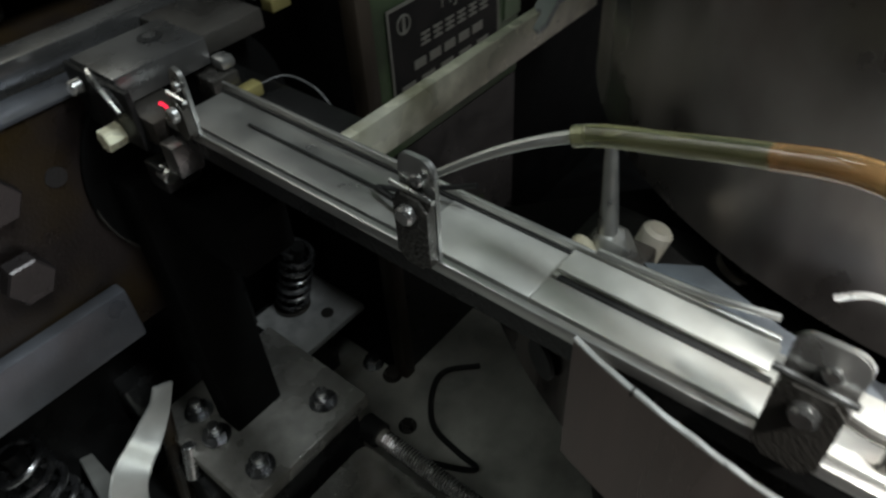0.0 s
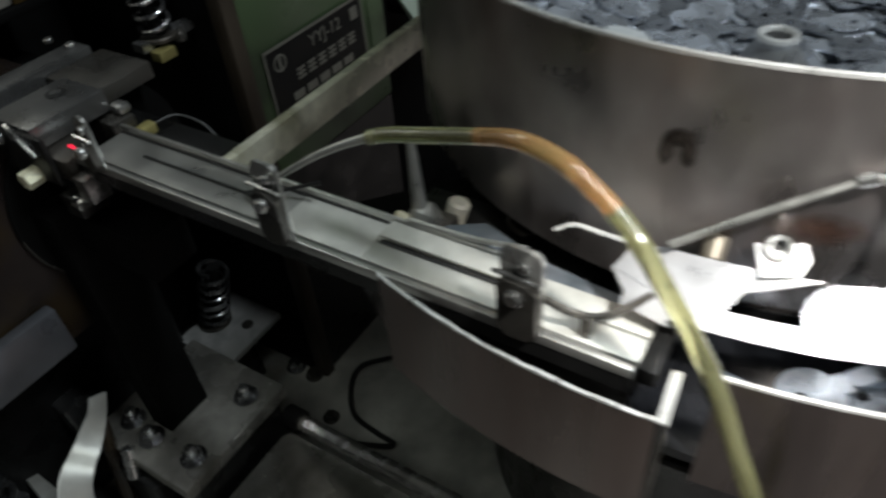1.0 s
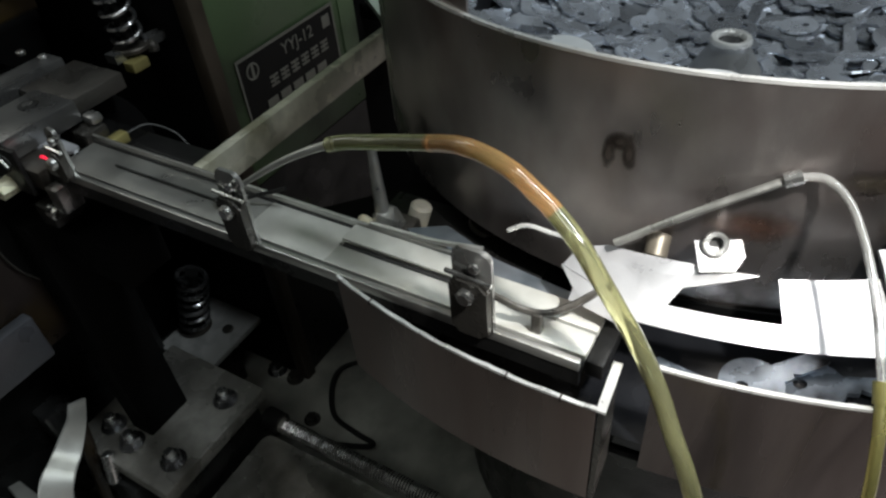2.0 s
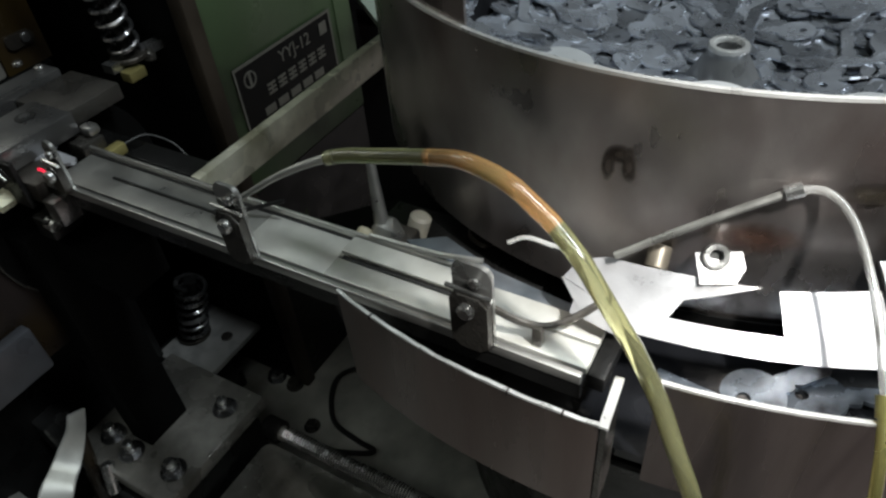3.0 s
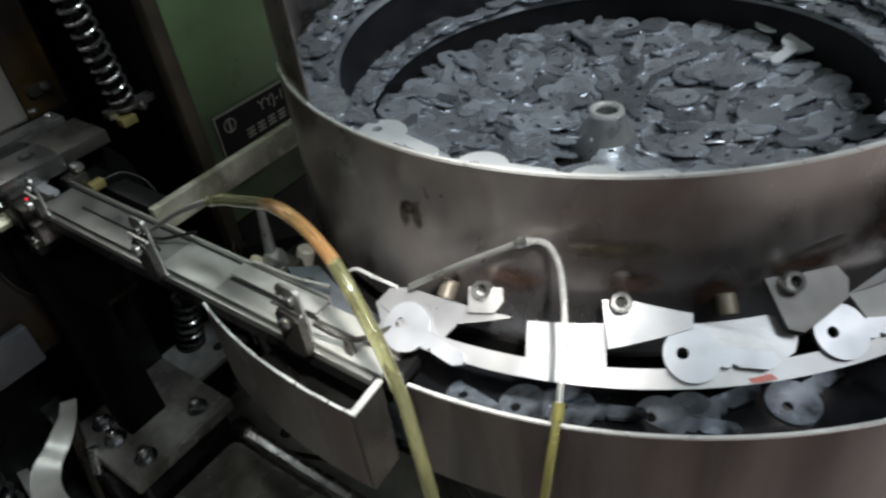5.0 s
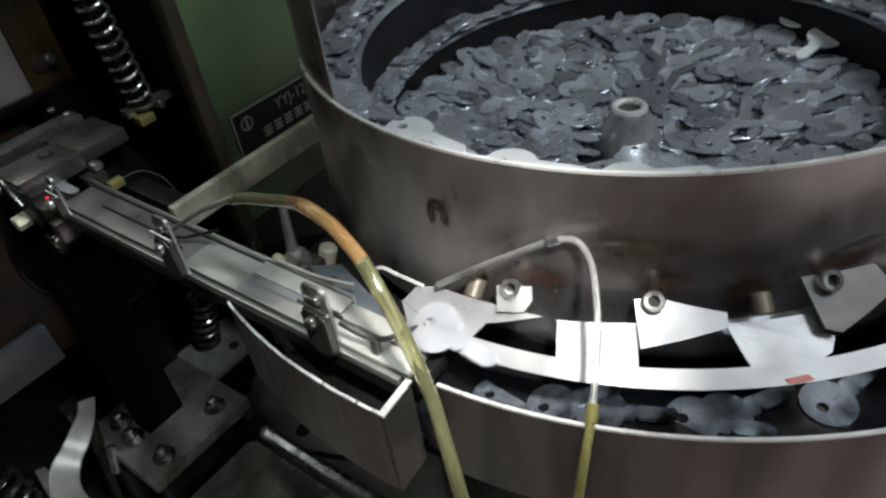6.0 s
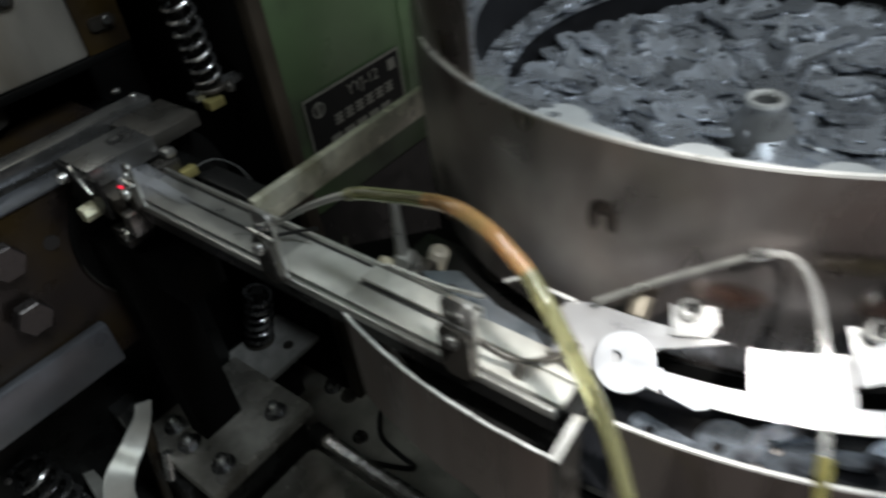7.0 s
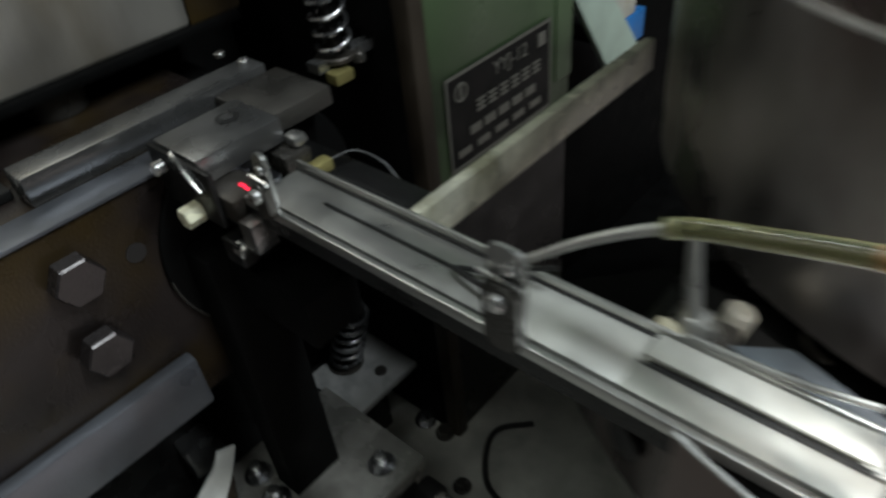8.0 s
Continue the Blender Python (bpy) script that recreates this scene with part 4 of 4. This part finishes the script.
def press():
    t = thing("punch_press_bed", (-0.45, 0.55, 0.0), "heavy oily brown iron press bed", "punch press", PRESS)
    y = 0.400
    part("bolster", box(-0.80, -0.225, y, 0.75, 0.7345, 0.8955, 0.002), IRON_BROWN, t, "brown oil-stained iron block")
    part("bolster_cap", box(-0.80, -0.262, y - 0.002, y + 0.022, 0.8958, 0.8985, 0.0008), BLUE_STEEL, t, "bright worn top edge")
    part("die_shoe", box(-0.362, -0.205, y + 0.0265, 0.447, 0.8958, 0.9135, 0.0015), GROUND_STEEL, t, "ground steel die shoe")
    part("die_shoe", box(-0.80, -0.3635, y + 0.045, 0.47, 0.8958, 0.9020, 0.0015), BLACK_STEEL, t)
    part("die_lip", box(-0.80, -0.19, 0.4705, 0.56, 0.8720, 0.8785, 0.001), BLACK_STEEL, t)
    part("cross_bar", box(-0.62, -0.331, 0.3885, y - 0.0005, 0.736, 0.7775, 0.0022), BLUE_STEEL, t, "cold grey steel cross bar")
    part("lower_frame", box(-0.80, -0.20, 0.50, 0.75, 0.0, 0.735, 0.003), BLACK_STEEL, t, "black lower block")
    for u, z in ((-0.3675, 0.868), (-0.372, 0.818)):
        hex_bolt(t, (u, y, z), (0, -1, 0), 0.0140, 0.012, BOLT, washer=False)
    part("bolt_hole", rod((-0.333, y - 0.0008, 0.859), (-0.333, y + 0.004, 0.859), 0.0060, 20), RUBBER_AND_HOLE, t, "dark drilled hole")
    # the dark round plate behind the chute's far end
    part("round_plate", rod((-0.250, y - 0.0005, 0.835), (-0.250, y - 0.004, 0.835), 0.0735, 56, chamfer=0.001), SHADE_BLACK, t, "black round plate")
    part("plate_edge", sweep_ring((-0.250, y - 0.0043, 0.835), 0.0730, 0.0008), GREASY, t)
    for u, z in ((-0.392, 0.9022), (-0.376, 0.9022), (-0.412, 0.9022)):
        hex_bolt(t, (u, y + 0.055, z), (0, 0, 1), 0.006, 0.006, CHROME)
    for u, v in ((-0.215, 0.460), (-0.213, 0.437)):
        part("screw_head", rod((u, v, 0.9136), (u, v, 0.917), 0.0035, 12, chamfer=0.0006), CHROME, t)


def sweep_ring(p, r, wire):
    path = [Vector(p) + Vector((r * math.cos(a), 0, r * math.sin(a))) for a in (math.pi * (1.02 + 0.62 * i / 30) for i in range(31))]
    return pipe(path, wire, 6)


def die_block():
    t = thing("clamp_block", (-0.281, 0.370, 0.895), "dark grey steel clamp block with a countersunk bolt", "clamp block", PRESS)
    part("block", box(-0.300, -0.246, 0.3605, 0.402, 0.8988, 0.9140, 0.0010), GROUND_STEEL, t, "dark ground steel block")
    part("block_step", box(-0.2455, -0.198, 0.374, 0.4260, 0.8960, 0.9085, 0.0012), GREASY, t)
    part("bolt_recess", rod((-0.2630, 0.385, 0.9142), (-0.2630, 0.385, 0.9146), 0.0066, 24), RUBBER_AND_HOLE, t, "recessed bolt hole")
    part("recess_screw", rod((-0.2630, 0.385, 0.9147), (-0.2630, 0.385, 0.9153), 0.0040, 6), GROUND_STEEL, t)
    clip = [(-0.3030, 0.378, 0.9150), (-0.3040, 0.372, 0.9125), (-0.3050, 0.363, 0.9065), (-0.3050, 0.355, 0.9000)]
    part("spring_finger", pipe(smooth_path(clip), 0.0017, 8), CHROME, t, "bright bent finger")
    part("finger_plate", box(-0.3035, -0.3005, 0.346, 0.404, 0.8800, 0.9125, 0.0006), BLACK_STEEL, t)
    part("side_screw", rod((-0.3040, 0.388, 0.9050), (-0.3110, 0.388, 0.9050), 0.0042, 14, chamfer=0.001), CHROME, t, "small bright screw")
    part("jaw", box(-0.300, -0.276, 0.336, 0.3735, 0.884, 0.8980, 0.0012), GREASY, t)
    part("tip_block", box(-0.302, -0.288, 0.322, 0.3335, 0.872, 0.890, 0.0012), GROUND_STEEL, t)
    part("brass_fitting", rod((-0.3140, 0.367, 0.8835), (-0.2890, 0.367, 0.8845), 0.0062, 6, chamfer=0.0006), BRASS_GLARE, t, "shiny brass hexagon fitting", smooth=False)
    part("fitting_neck", rod((-0.2888, 0.367, 0.8845), (-0.276, 0.367, 0.8848), 0.0050, 12), GREASY, t)
    part("lower_screw", rod((-0.3010, 0.342, 0.8700), (-0.3010, 0.334, 0.8680), 0.0046, 14, chamfer=0.0008), CHROME, t)
    part("lower_jaw", box(-0.305, -0.284, 0.336, 0.352, 0.858, 0.8735, 0.0012), BLACK_STEEL, t)
    t = thing("optical_sensor", (-0.252, 0.350, 0.880), "small sensor with a glowing red light and brass plug", "sensor", PRESS)
    part("sensor_body", box(-0.2555, -0.238, 0.350, 0.3675, 0.8800, 0.8950, 0.0015), GREASY, t)
    part("sensor_light", pipe(smooth_path([(-0.2945, 0.333, 0.9080), (-0.2930, 0.333, 0.9066), (-0.2920, 0.333, 0.9045), (-0.2910, 0.333, 0.9030)], 5), 0.0009, 8), RED_GLOW, t, "glowing red light")
    part("brass_plug", box(-0.244, -0.231, 0.341, 0.3495, 0.879, 0.8870, 0.0015), BRASS_DULL, t, "dull brass plug")
    part("clear_cap", box(-0.246, -0.236, 0.352, 0.364, 0.8952, 0.9025, 0.003), BRACKET, t)
    part("lead", pipe(smooth_path([(-0.232, 0.345, 0.884), (-0.216, 0.340, 0.884), (-0.207, 0.328, 0.876), (-0.206, 0.316, 0.866)]), 0.0008, 6), BLACK_STEEL, t, "thin grey lead")


def column():
    t = thing("machine_column", (0.0, 0.45, 0.0), "dark green painted machine column with chipped edges", "machine column", PRESS)
    part("column_foot", box(-0.103, 0.078, 0.384, 0.61, 0.0, 0.7395), BLACK_STEEL, t)
    part("column_body", box(-0.105, 0.080, 0.382, 0.62, 0.74, 1.5, 0.004), GREEN, t, "chipped dark green paint")
    # added black panels: shade on the column's side and in the gaps behind
    part("shade_side_panel", box(-0.119, -0.1055, 0.397, 0.60, 0.0, 1.5, 0.001), SHADE_BLACK, t)
    part("gap_panel", box(-0.198, -0.1055, 0.601, 0.616, 0.0, 1.5), SHADE_BLACK, t, "black panel filling the dark gap")
    part("gap_panel", box(-0.80, -0.100, 0.755, 0.765, 0.0, 1.5), SHADE_BLACK, t, "black panel filling the dark gap")
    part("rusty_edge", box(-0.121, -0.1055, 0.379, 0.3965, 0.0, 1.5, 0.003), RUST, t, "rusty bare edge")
    # added block that hides the lit floor, so the gap stays dark
    part("gap_block", box(0.081, 0.62, 0.47, 0.60, 0.0, 0.98, 0.004), SHADE_BLACK, t, "black block filling the dark gap behind the bowl")
    part("corner_strip", box(0.055, 0.079, 0.3805, 0.3818, 0.80, 1.4), GREEN, t)
    p = thing("nameplate", (-0.024, 0.38, 0.782), "black enamel nameplate with pale lettering on the column", "nameplate", PRESS)
    part("plate", slab(rounded(0.136, 0.080, 0.002), 0.0012, Matrix.Translation((-0.024, 0.3815, 0.8235)) @ Euler((radians(90), 0, 0)).to_matrix().to_4x4()), PLATE_BLACK, p)
    rim = bmesh.new()
    for x0, x1, z0, z1 in ((-0.0925, 0.0445, 0.8615, 0.8640), (-0.0925, 0.0445, 0.7830, 0.7855), (-0.0925, -0.0905, 0.7856, 0.8614), (0.0425, 0.0445, 0.7856, 0.8614)):
        box(x0, x1, 0.3795, 0.3802, z0, z1, bm=rim)
    part("plate_border", rim, PLATE_INK, p, "thin pale border", smooth=False)
    curve = bpy.data.curves.new("plate_text", "FONT")
    curve.body, curve.size, curve.extrude, curve.align_x = "YYJ-12", 0.0165, 0.0002, "CENTER"
    tmp = new("plate_text", curve)
    bpy.context.view_layer.update()
    me = bpy.data.meshes.new_from_object(tmp.evaluated_get(bpy.context.evaluated_depsgraph_get()))
    bpy.data.objects.remove(tmp)
    me.materials.append(PLATE_INK)
    ob = new("lettering", me)
    ob.parent = p
    ob.matrix_basis = Matrix.Translation(Vector((-0.012, 0.3798, 0.8445)) - Vector((-0.024, 0.38, 0.782))) @ Euler((radians(90), 0, 0)).to_matrix().to_4x4()
    for row, (z, h, xs) in enumerate(((0.8235, 0.0105, [-0.052 + 0.0150 * i for i in range(6)]), (0.8070, 0.0075, [-0.060 + 0.0185 * i for i in range(5)]), (0.7930, 0.0060, [-0.075 + 0.024 * i for i in range(5)]))):
        bm = bmesh.new()
        for i, x in enumerate(xs):
            w = (0.0108, 0.0140, 0.016)[row]
            if row == 0:
                for k in range(3):
                    box(x - w / 2, x + w / 2, 0.3794, 0.3802, z + h * (k * 0.4), z + h * (k * 0.4 + 0.2), bm=bm)
                box(x - 0.001, x + 0.001, 0.3795, 0.3802, z, z + h, bm=bm)
            else:
                box(x - w / 2, x + w / 2, 0.3795, 0.3802, z, z + h, bm=bm)
        part("lettering", bm, PLATE_INK, p, "unreadable pale lettering", smooth=False)
    part("lettering", box(0.026, 0.037, 0.3795, 0.3802, 0.8445, 0.8560), PLATE_INK, p, "unreadable pale character", smooth=False)
    bm = sweep([(0.0062, 0), (0.0078, 0), (0.0078, 0.0007), (0.0062, 0.0007)], 0, 360, 28)
    bmesh.ops.transform(bm, matrix=Matrix.Translation((-0.075, 0.3802, 0.848)) @ Euler((radians(90), 0, 0)).to_matrix().to_4x4(), verts=bm.verts)
    box(-0.0765, -0.0735, 0.3795, 0.3802, 0.842, 0.854, bm=bm)
    part("emblem", bm, PLATE_INK, p, "round pale emblem")
    b = thing("flat_bar", (-0.06, 0.275, 0.853), "oily flat steel bar bolted before the column", "steel bar", PRESS)
    part("bar", box(-0.236, 0.014, 0.271, 0.279, 0.8555, 0.8795, 0.0012), OLIVE_BAR, b)
    part("bar_spacer", box(-0.232, -0.214, 0.2795, 0.405, 0.856, 0.876, 0.001), BLACK_STEEL, b)
    g = thing("plastic_bracket", (0.20, 0.40, 0.744), "pale green plastic bracket with a blue cap", "bracket", PRESS)
    part("arm", slab([(0.182, 0.752), (0.255, 0.742), (0.222, 0.783), (0.178, 0.835), (0.150, 0.87), (0.098, 0.87)], 0.006, Matrix.Translation((0, 0.402, 0)) @ Euler((radians(90), 0, 0)).to_matrix().to_4x4()), PALE_GREEN, g)
    part("blue_cap", box(0.195, 0.262, 0.4025, 0.420, 0.762, 0.796, 0.002), BLUE, g, "bright blue cap")
    part("white_top", box(0.190, 0.240, 0.403, 0.418, 0.7965, 0.83, 0.002), WHITE_PLASTIC, g)
    part("stand", box(0.200, 0.225, 0.4025, 0.469, 0.770, 0.790, 0.002), SHADE_BLACK, g)


def spring_post(name, foot, top, radius, wire, turns, label):
    t = thing(name, foot, label, "coil spring", PRESS)
    part("coil", helix(foot, top, radius, wire, turns), SPRING, t, "shiny dark spring coil")
    part("rod", rod(Vector(foot) + Vector((0, 0, 0.0)), top, radius * 0.45, 12), BLACK_STEEL, t)
    part("seat_washer", rod(Vector(foot) - Vector((0, 0, 0.004)), foot, radius * 1.25, 20, chamfer=0.0006), GREASY, t)
    return t


def press_details():
    # upper return spring on its arm
    spring_post("return_spring", (-0.149, 0.425, 0.899), (-0.172, 0.405, 1.06), 0.0115, 0.0020, 14, "dark steel return spring above a bracket arm")
    a = thing("spring_lever", (-0.14, 0.41, 0.884), "oily steel lever with a brass block under the spring", "lever", PRESS)
    part("arm_bar", slab([(-0.02, 0.000), (0.030, 0.000), (0.058, -0.012), (0.068, -0.004), (0.04, 0.010), (-0.02, 0.012)], 0.007, Matrix.Translation((-0.150, 0.420, 0.8915))), GROUND_STEEL, a)
    part("brass_block", box(-0.166, -0.150, 0.408, 0.4195, 0.884, 0.8925, 0.0012), BRASS_DULL, a, "dull brass block")
    part("arm_joint", lump((-0.138, 0.416, 0.894), 0.006, 7), GREASY, a)
    # bed plate far below
    b = thing("machine_bed", (-0.1, 0.35, 0.0), "grimy flat machine bed plate", "machine bed", PRESS)
    part("bed_plate", box(-0.75, 0.05, -0.05, 0.52, 0.42, 0.465, 0.003), BED, b, "grimy plate")
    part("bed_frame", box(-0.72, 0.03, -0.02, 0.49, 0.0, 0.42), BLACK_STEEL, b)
    # added black block, keeps the bright floor out of the dark gap
    part("floor_blocker", box(0.031, 0.60, 0.21, 0.468, 0.0, 0.41, 0.003), SHADE_BLACK, b, "black lower block")
    hex_bolt(b, (-0.164, 0.340, 0.465), (0, 0, 1), 0.007, 0.006, GREASY)
    hex_bolt(b, (-0.126, 0.423, 0.465), (0, 0, 1), 0.009, 0.009, SPRING)
    hex_bolt(b, (-0.126, 0.395, 0.465), (0, 0, 1), 0.008, 0.008, GREASY)
    # the lower spring on its angled foot plate
    spring_post("damper_spring", (-0.163, 0.490, 0.553), (-0.152, 0.472, 0.632), 0.0150, 0.0027, 6.5, "dark steel damper spring on a foot plate")
    f = thing("foot_plate", (-0.15, 0.46, 0.465), "grey angled foot plate under the spring", "plate", PRESS)
    part("plate", box(-0.204, -0.116, 0.431, 0.508, 0.541, 0.5488, 0.001), FOOT, f)
    part("web", box(-0.215, -0.150, 0.45, 0.52, 0.4655, 0.541, 0.001), BLACK_STEEL, f)
    part("plate_bolt", rod((-0.150, 0.452, 0.5489), (-0.150, 0.452, 0.5515), 0.0065, 16, chamfer=0.0006), GREASY, f)
    # gearbox block with studs
    g = thing("slide_base", (-0.29, 0.38, 0.465), "oily slide base plate with studs and nuts", "slide base", PRESS)
    part("base_plate", box(-0.345, -0.222, 0.318, 0.440, 0.590, 0.606, 0.002), OILY, g)
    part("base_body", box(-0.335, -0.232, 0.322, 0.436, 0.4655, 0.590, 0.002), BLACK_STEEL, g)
    for u, v in ((-0.317, 0.415), (-0.249, 0.341), (-0.318, 0.337), (-0.322, 0.385)):
        n = hex_bolt(g, (u, v, 0.606), (0, 0, 1), 0.0085, 0.007, SPRING, name="nut")
        part("stud", rod((u, v, 0.6145), (u, v, 0.621), 0.0048, 12, chamfer=0.0008), CHROME, n)
    part("long_shaft", rod((-0.226, 0.316, 0.560), (-0.226, 0.10, 0.560), 0.0075, 18), OILY, g, "greasy steel shaft")
    part("shaft_coil", helix((-0.226, 0.300, 0.560), (-0.226, 0.130, 0.560), 0.0078, 0.0008, 60, 8), SPRING, g, "fine spring coiled round the shaft")
    part("shaft_collar", rod((-0.226, 0.325, 0.560), (-0.226, 0.305, 0.560), 0.0115, 18, chamfer=0.001), BLACK_STEEL, g)
    part("housing", box(-0.345, -0.236, 0.06, 0.317, 0.4655, 0.562, 0.012), OILY, g, "oily box housing")
    h = thing("black_cable", (-0.17, 0.25, 0.466), "thin black cable looped on the bed plate", "cable", PRESS)
    part("cable", pipe(smooth_path([(-0.062, 0.325, 0.470), (-0.090, 0.350, 0.470), (-0.118, 0.345, 0.470), (-0.150, 0.318, 0.471), (-0.160, 0.280, 0.474), (-0.166, 0.252, 0.482), (-0.178, 0.256, 0.490), (-0.205, 0.285, 0.515), (-0.216, 0.300, 0.535)]), 0.0030, 8), RUBBER_AND_HOLE, h)
    # the forked lever and the spring at the near left
    c = thing("forked_lever", (-0.40, 0.43, 0.52), "worn forked steel lever with bright edges", "lever", PRESS)
    spine = smooth_path([(-0.333, 0.410, 0.664), (-0.343, 0.409, 0.648), (-0.362, 0.404, 0.634), (-0.386, 0.396, 0.622), (-0.398, 0.390, 0.600), (-0.398, 0.392, 0.565), (-0.388, 0.400, 0.520)], 6)
    part("strip", ribbon(spine, [0.0085, 0.0095, 0.0110, 0.0135, 0.0150, 0.0150, 0.0140], (0.95, 0.10, 0.30), 0.0035), CHUTE, c, "worn pale bent strip")
    part("prong", ribbon(smooth_path([(-0.396, 0.396, 0.560), (-0.398, 0.440, 0.556), (-0.392, 0.510, 0.548)], 5), [0.014, 0.010, 0.005], (0.9, 0, -0.4), 0.0045), CHUTE, c, "short pale prong")
    part("leg", pipe(smooth_path([(-0.340, 0.413, 0.640), (-0.350, 0.410, 0.590), (-0.358, 0.415, 0.525)]), 0.0060, 10), IRON_BROWN, c, "brown oily leg")
    part("pivot_block", box(-0.345, -0.312, 0.480, 0.520, 0.5665, 0.605, 0.003), GROUND_STEEL, c, "dark grey pivot block")
    spring_post("damper_spring", (-0.425, 0.455, 0.520), (-0.432, 0.485, 0.625), 0.018, 0.0032, 7, "dark steel damper spring beside the fork")
    s = thing("spring_shelf", (-0.42, 0.45, 0.0), "dark shelf under the near spring", "shelf", PRESS)
    part("shelf", box(-0.48, -0.36, 0.41, 0.52, 0.505, 0.5155, 0.001), BLACK_STEEL, s)
    part("shelf_leg", box(-0.46, -0.38, 0.45, 0.495, 0.0, 0.505), BLACK_STEEL, s)
    p = thing("linkage_pin", (-0.37, 0.40, 0.55), "bright steel linkage pin", "pin", PRESS)
    part("pin", rod((-0.352, 0.385, 0.585), (-0.342, 0.392, 0.612), 0.0055, 14, chamfer=0.001), CHROME, p)
    part("pin_block", box(-0.352, -0.338, 0.36, 0.41, 0.4655, 0.584, 0.002), BLACK_STEEL, p)
    w = thing("wooden_block", (0.16, -0.22, 0.0), "tan wooden prop standing beside the bowl", "wooden block")
    part("prop", box(0.118, 0.152, -0.262, -0.215, 0.0, 0.79, 0.002), TAN, w)
    k = thing("black_cable", (0.14, -0.26, 0.0), "thick black cable hanging beside the bowl", "cable")
    part("cable", pipe(smooth_path([(0.10, -0.262, 0.84), (0.108, -0.275, 0.80), (0.100, -0.285, 0.72), (0.09, -0.29, 0.5), (0.09, -0.29, 0.02)]), 0.007, 10), RUBBER_AND_HOLE, k)


room()
bowl()
key_pile()
loose_keys()
chute()
nozzle_valve()
hoses()
RAM = ram()
press()
die_block()
column()
press_details()

# ---- what moves ----
FEED = [key_blank(WORLD, "grey key blank sliding along the track", "key blanks on the track") for _ in range(6)]


def on_track(a):
    """A key blank lying on the sloping track at that angle, its bow ahead and its edge on the lip."""
    a += 1.1
    r = 0.2545 + 0.0065 * max(0.0, min(1.0, (-110 - a) / 12))     # it slides outwards at the drop point
    swing = 0.14 + 0.02 * max(0.0, min(1.0, (-116 - a) / 10))
    out = Vector((math.cos(radians(a)), math.sin(radians(a)), 0))
    normal = Vector((0.562 * out.x, 0.562 * out.y, 0.827))
    along = Vector((-out.y, out.x, 0))          # the blade trails behind
    side = normal.cross(along)
    along = (along * math.cos(swing) - side * math.sin(swing)).normalized()
    side = normal.cross(along)
    m = Matrix((along, side, normal)).transposed().to_4x4()
    m.translation = cone(a, r, 0.0021)
    return m


def in_chute(y):
    """A key blank lying flat in the chute, y metres along it."""
    return PRESS @ pose(-0.2735, y, 0.8975, 0, 0, -90)


def motions():
    walk(RAM, [(t, RAM.matrix_basis @ Matrix.Translation((0, 0, dz))) for t, dz in (
        (0.0, 0.040), (0.3, 0.014), (0.5, 0.002), (0.75, 0.018), (1.0, 0.044), (1.3, 0.036), (1.6, 0.004), (1.8, 0.010), (2.1, 0.044), (2.4, 0.038), (2.75, 0.004), (3.0, 0.004), (3.2, 0.036), (3.4, 0.046),
        (3.7, 0.022), (4.0, 0.002), (4.25, 0.018), (4.6, 0.046), (4.8, 0.034), (5.0, 0.006), (5.2, 0.0), (5.45, 0.018), (5.75, 0.046), (6.0, 0.032), (6.25, 0.002), (6.5, 0.0), (6.8, 0.033), (7.0, 0.047), (7.2, 0.035), (7.4, 0.018), (7.55, 0.010), (7.8, 0.021), (8.0, 0.036))])
    # each key blank: its times and angles on the track, then the slide down the chute
    plans = [
        ([(0.0, -64), (0.5, -89), (1.0, -114), (1.28, -128)], 1.4),
        ([(0.0, 60), (1.0, 20), (2.0, -22), (3.0, -69), (3.6, -98.8), (4.2, -128.3), (5.25, -128.3)], 5.4),
        ([(0.0, 90), (1.0, 50), (2.0, 10), (3.0, -37), (3.6, -67), (4.2, -96.7), (5.25, -96.7), (5.75, -128)], 5.88),
        ([(0.0, 105), (1.0, 65), (2.0, 25), (3.0, -22), (3.6, -52), (4.2, -80.8), (5.25, -80.8), (6.0, -128)], 6.12),
        ([(0.0, 140), (1.0, 100), (2.0, 60), (3.0, 12), (3.6, -18), (4.2, -46), (5.25, -46), (6.3, -114.5), (6.5, -123.8), (6.6, -128)], 6.72),
        ([(0.0, 165), (1.0, 125), (2.0, 85), (3.0, 38), (3.6, 8), (4.2, -20), (5.25, -20), (6.3, -89), (6.5, -98.7), (7.0, -125), (7.08, -128)], 7.2)]
    for ob, (track, drop) in zip(FEED, plans):
        rows = [(t, on_track(a)) for t, a in track]
        rows += [(drop, in_chute(0.012)), (drop + 0.1, in_chute(0.085)), (drop + 0.2, in_chute(0.20)), (drop + 0.32, in_chute(0.372))]
        rows = [r for r in rows if r[0] < 8.0] + [(8.0, rows[-1][1])] if rows[-1][0] < 8.0 else [r for r in rows if r[0] <= 8.0]
        if rows[-1][0] < 8.0:
            rows.append((8.0, in_chute(0.372)))
        walk(ob, rows)


motions()
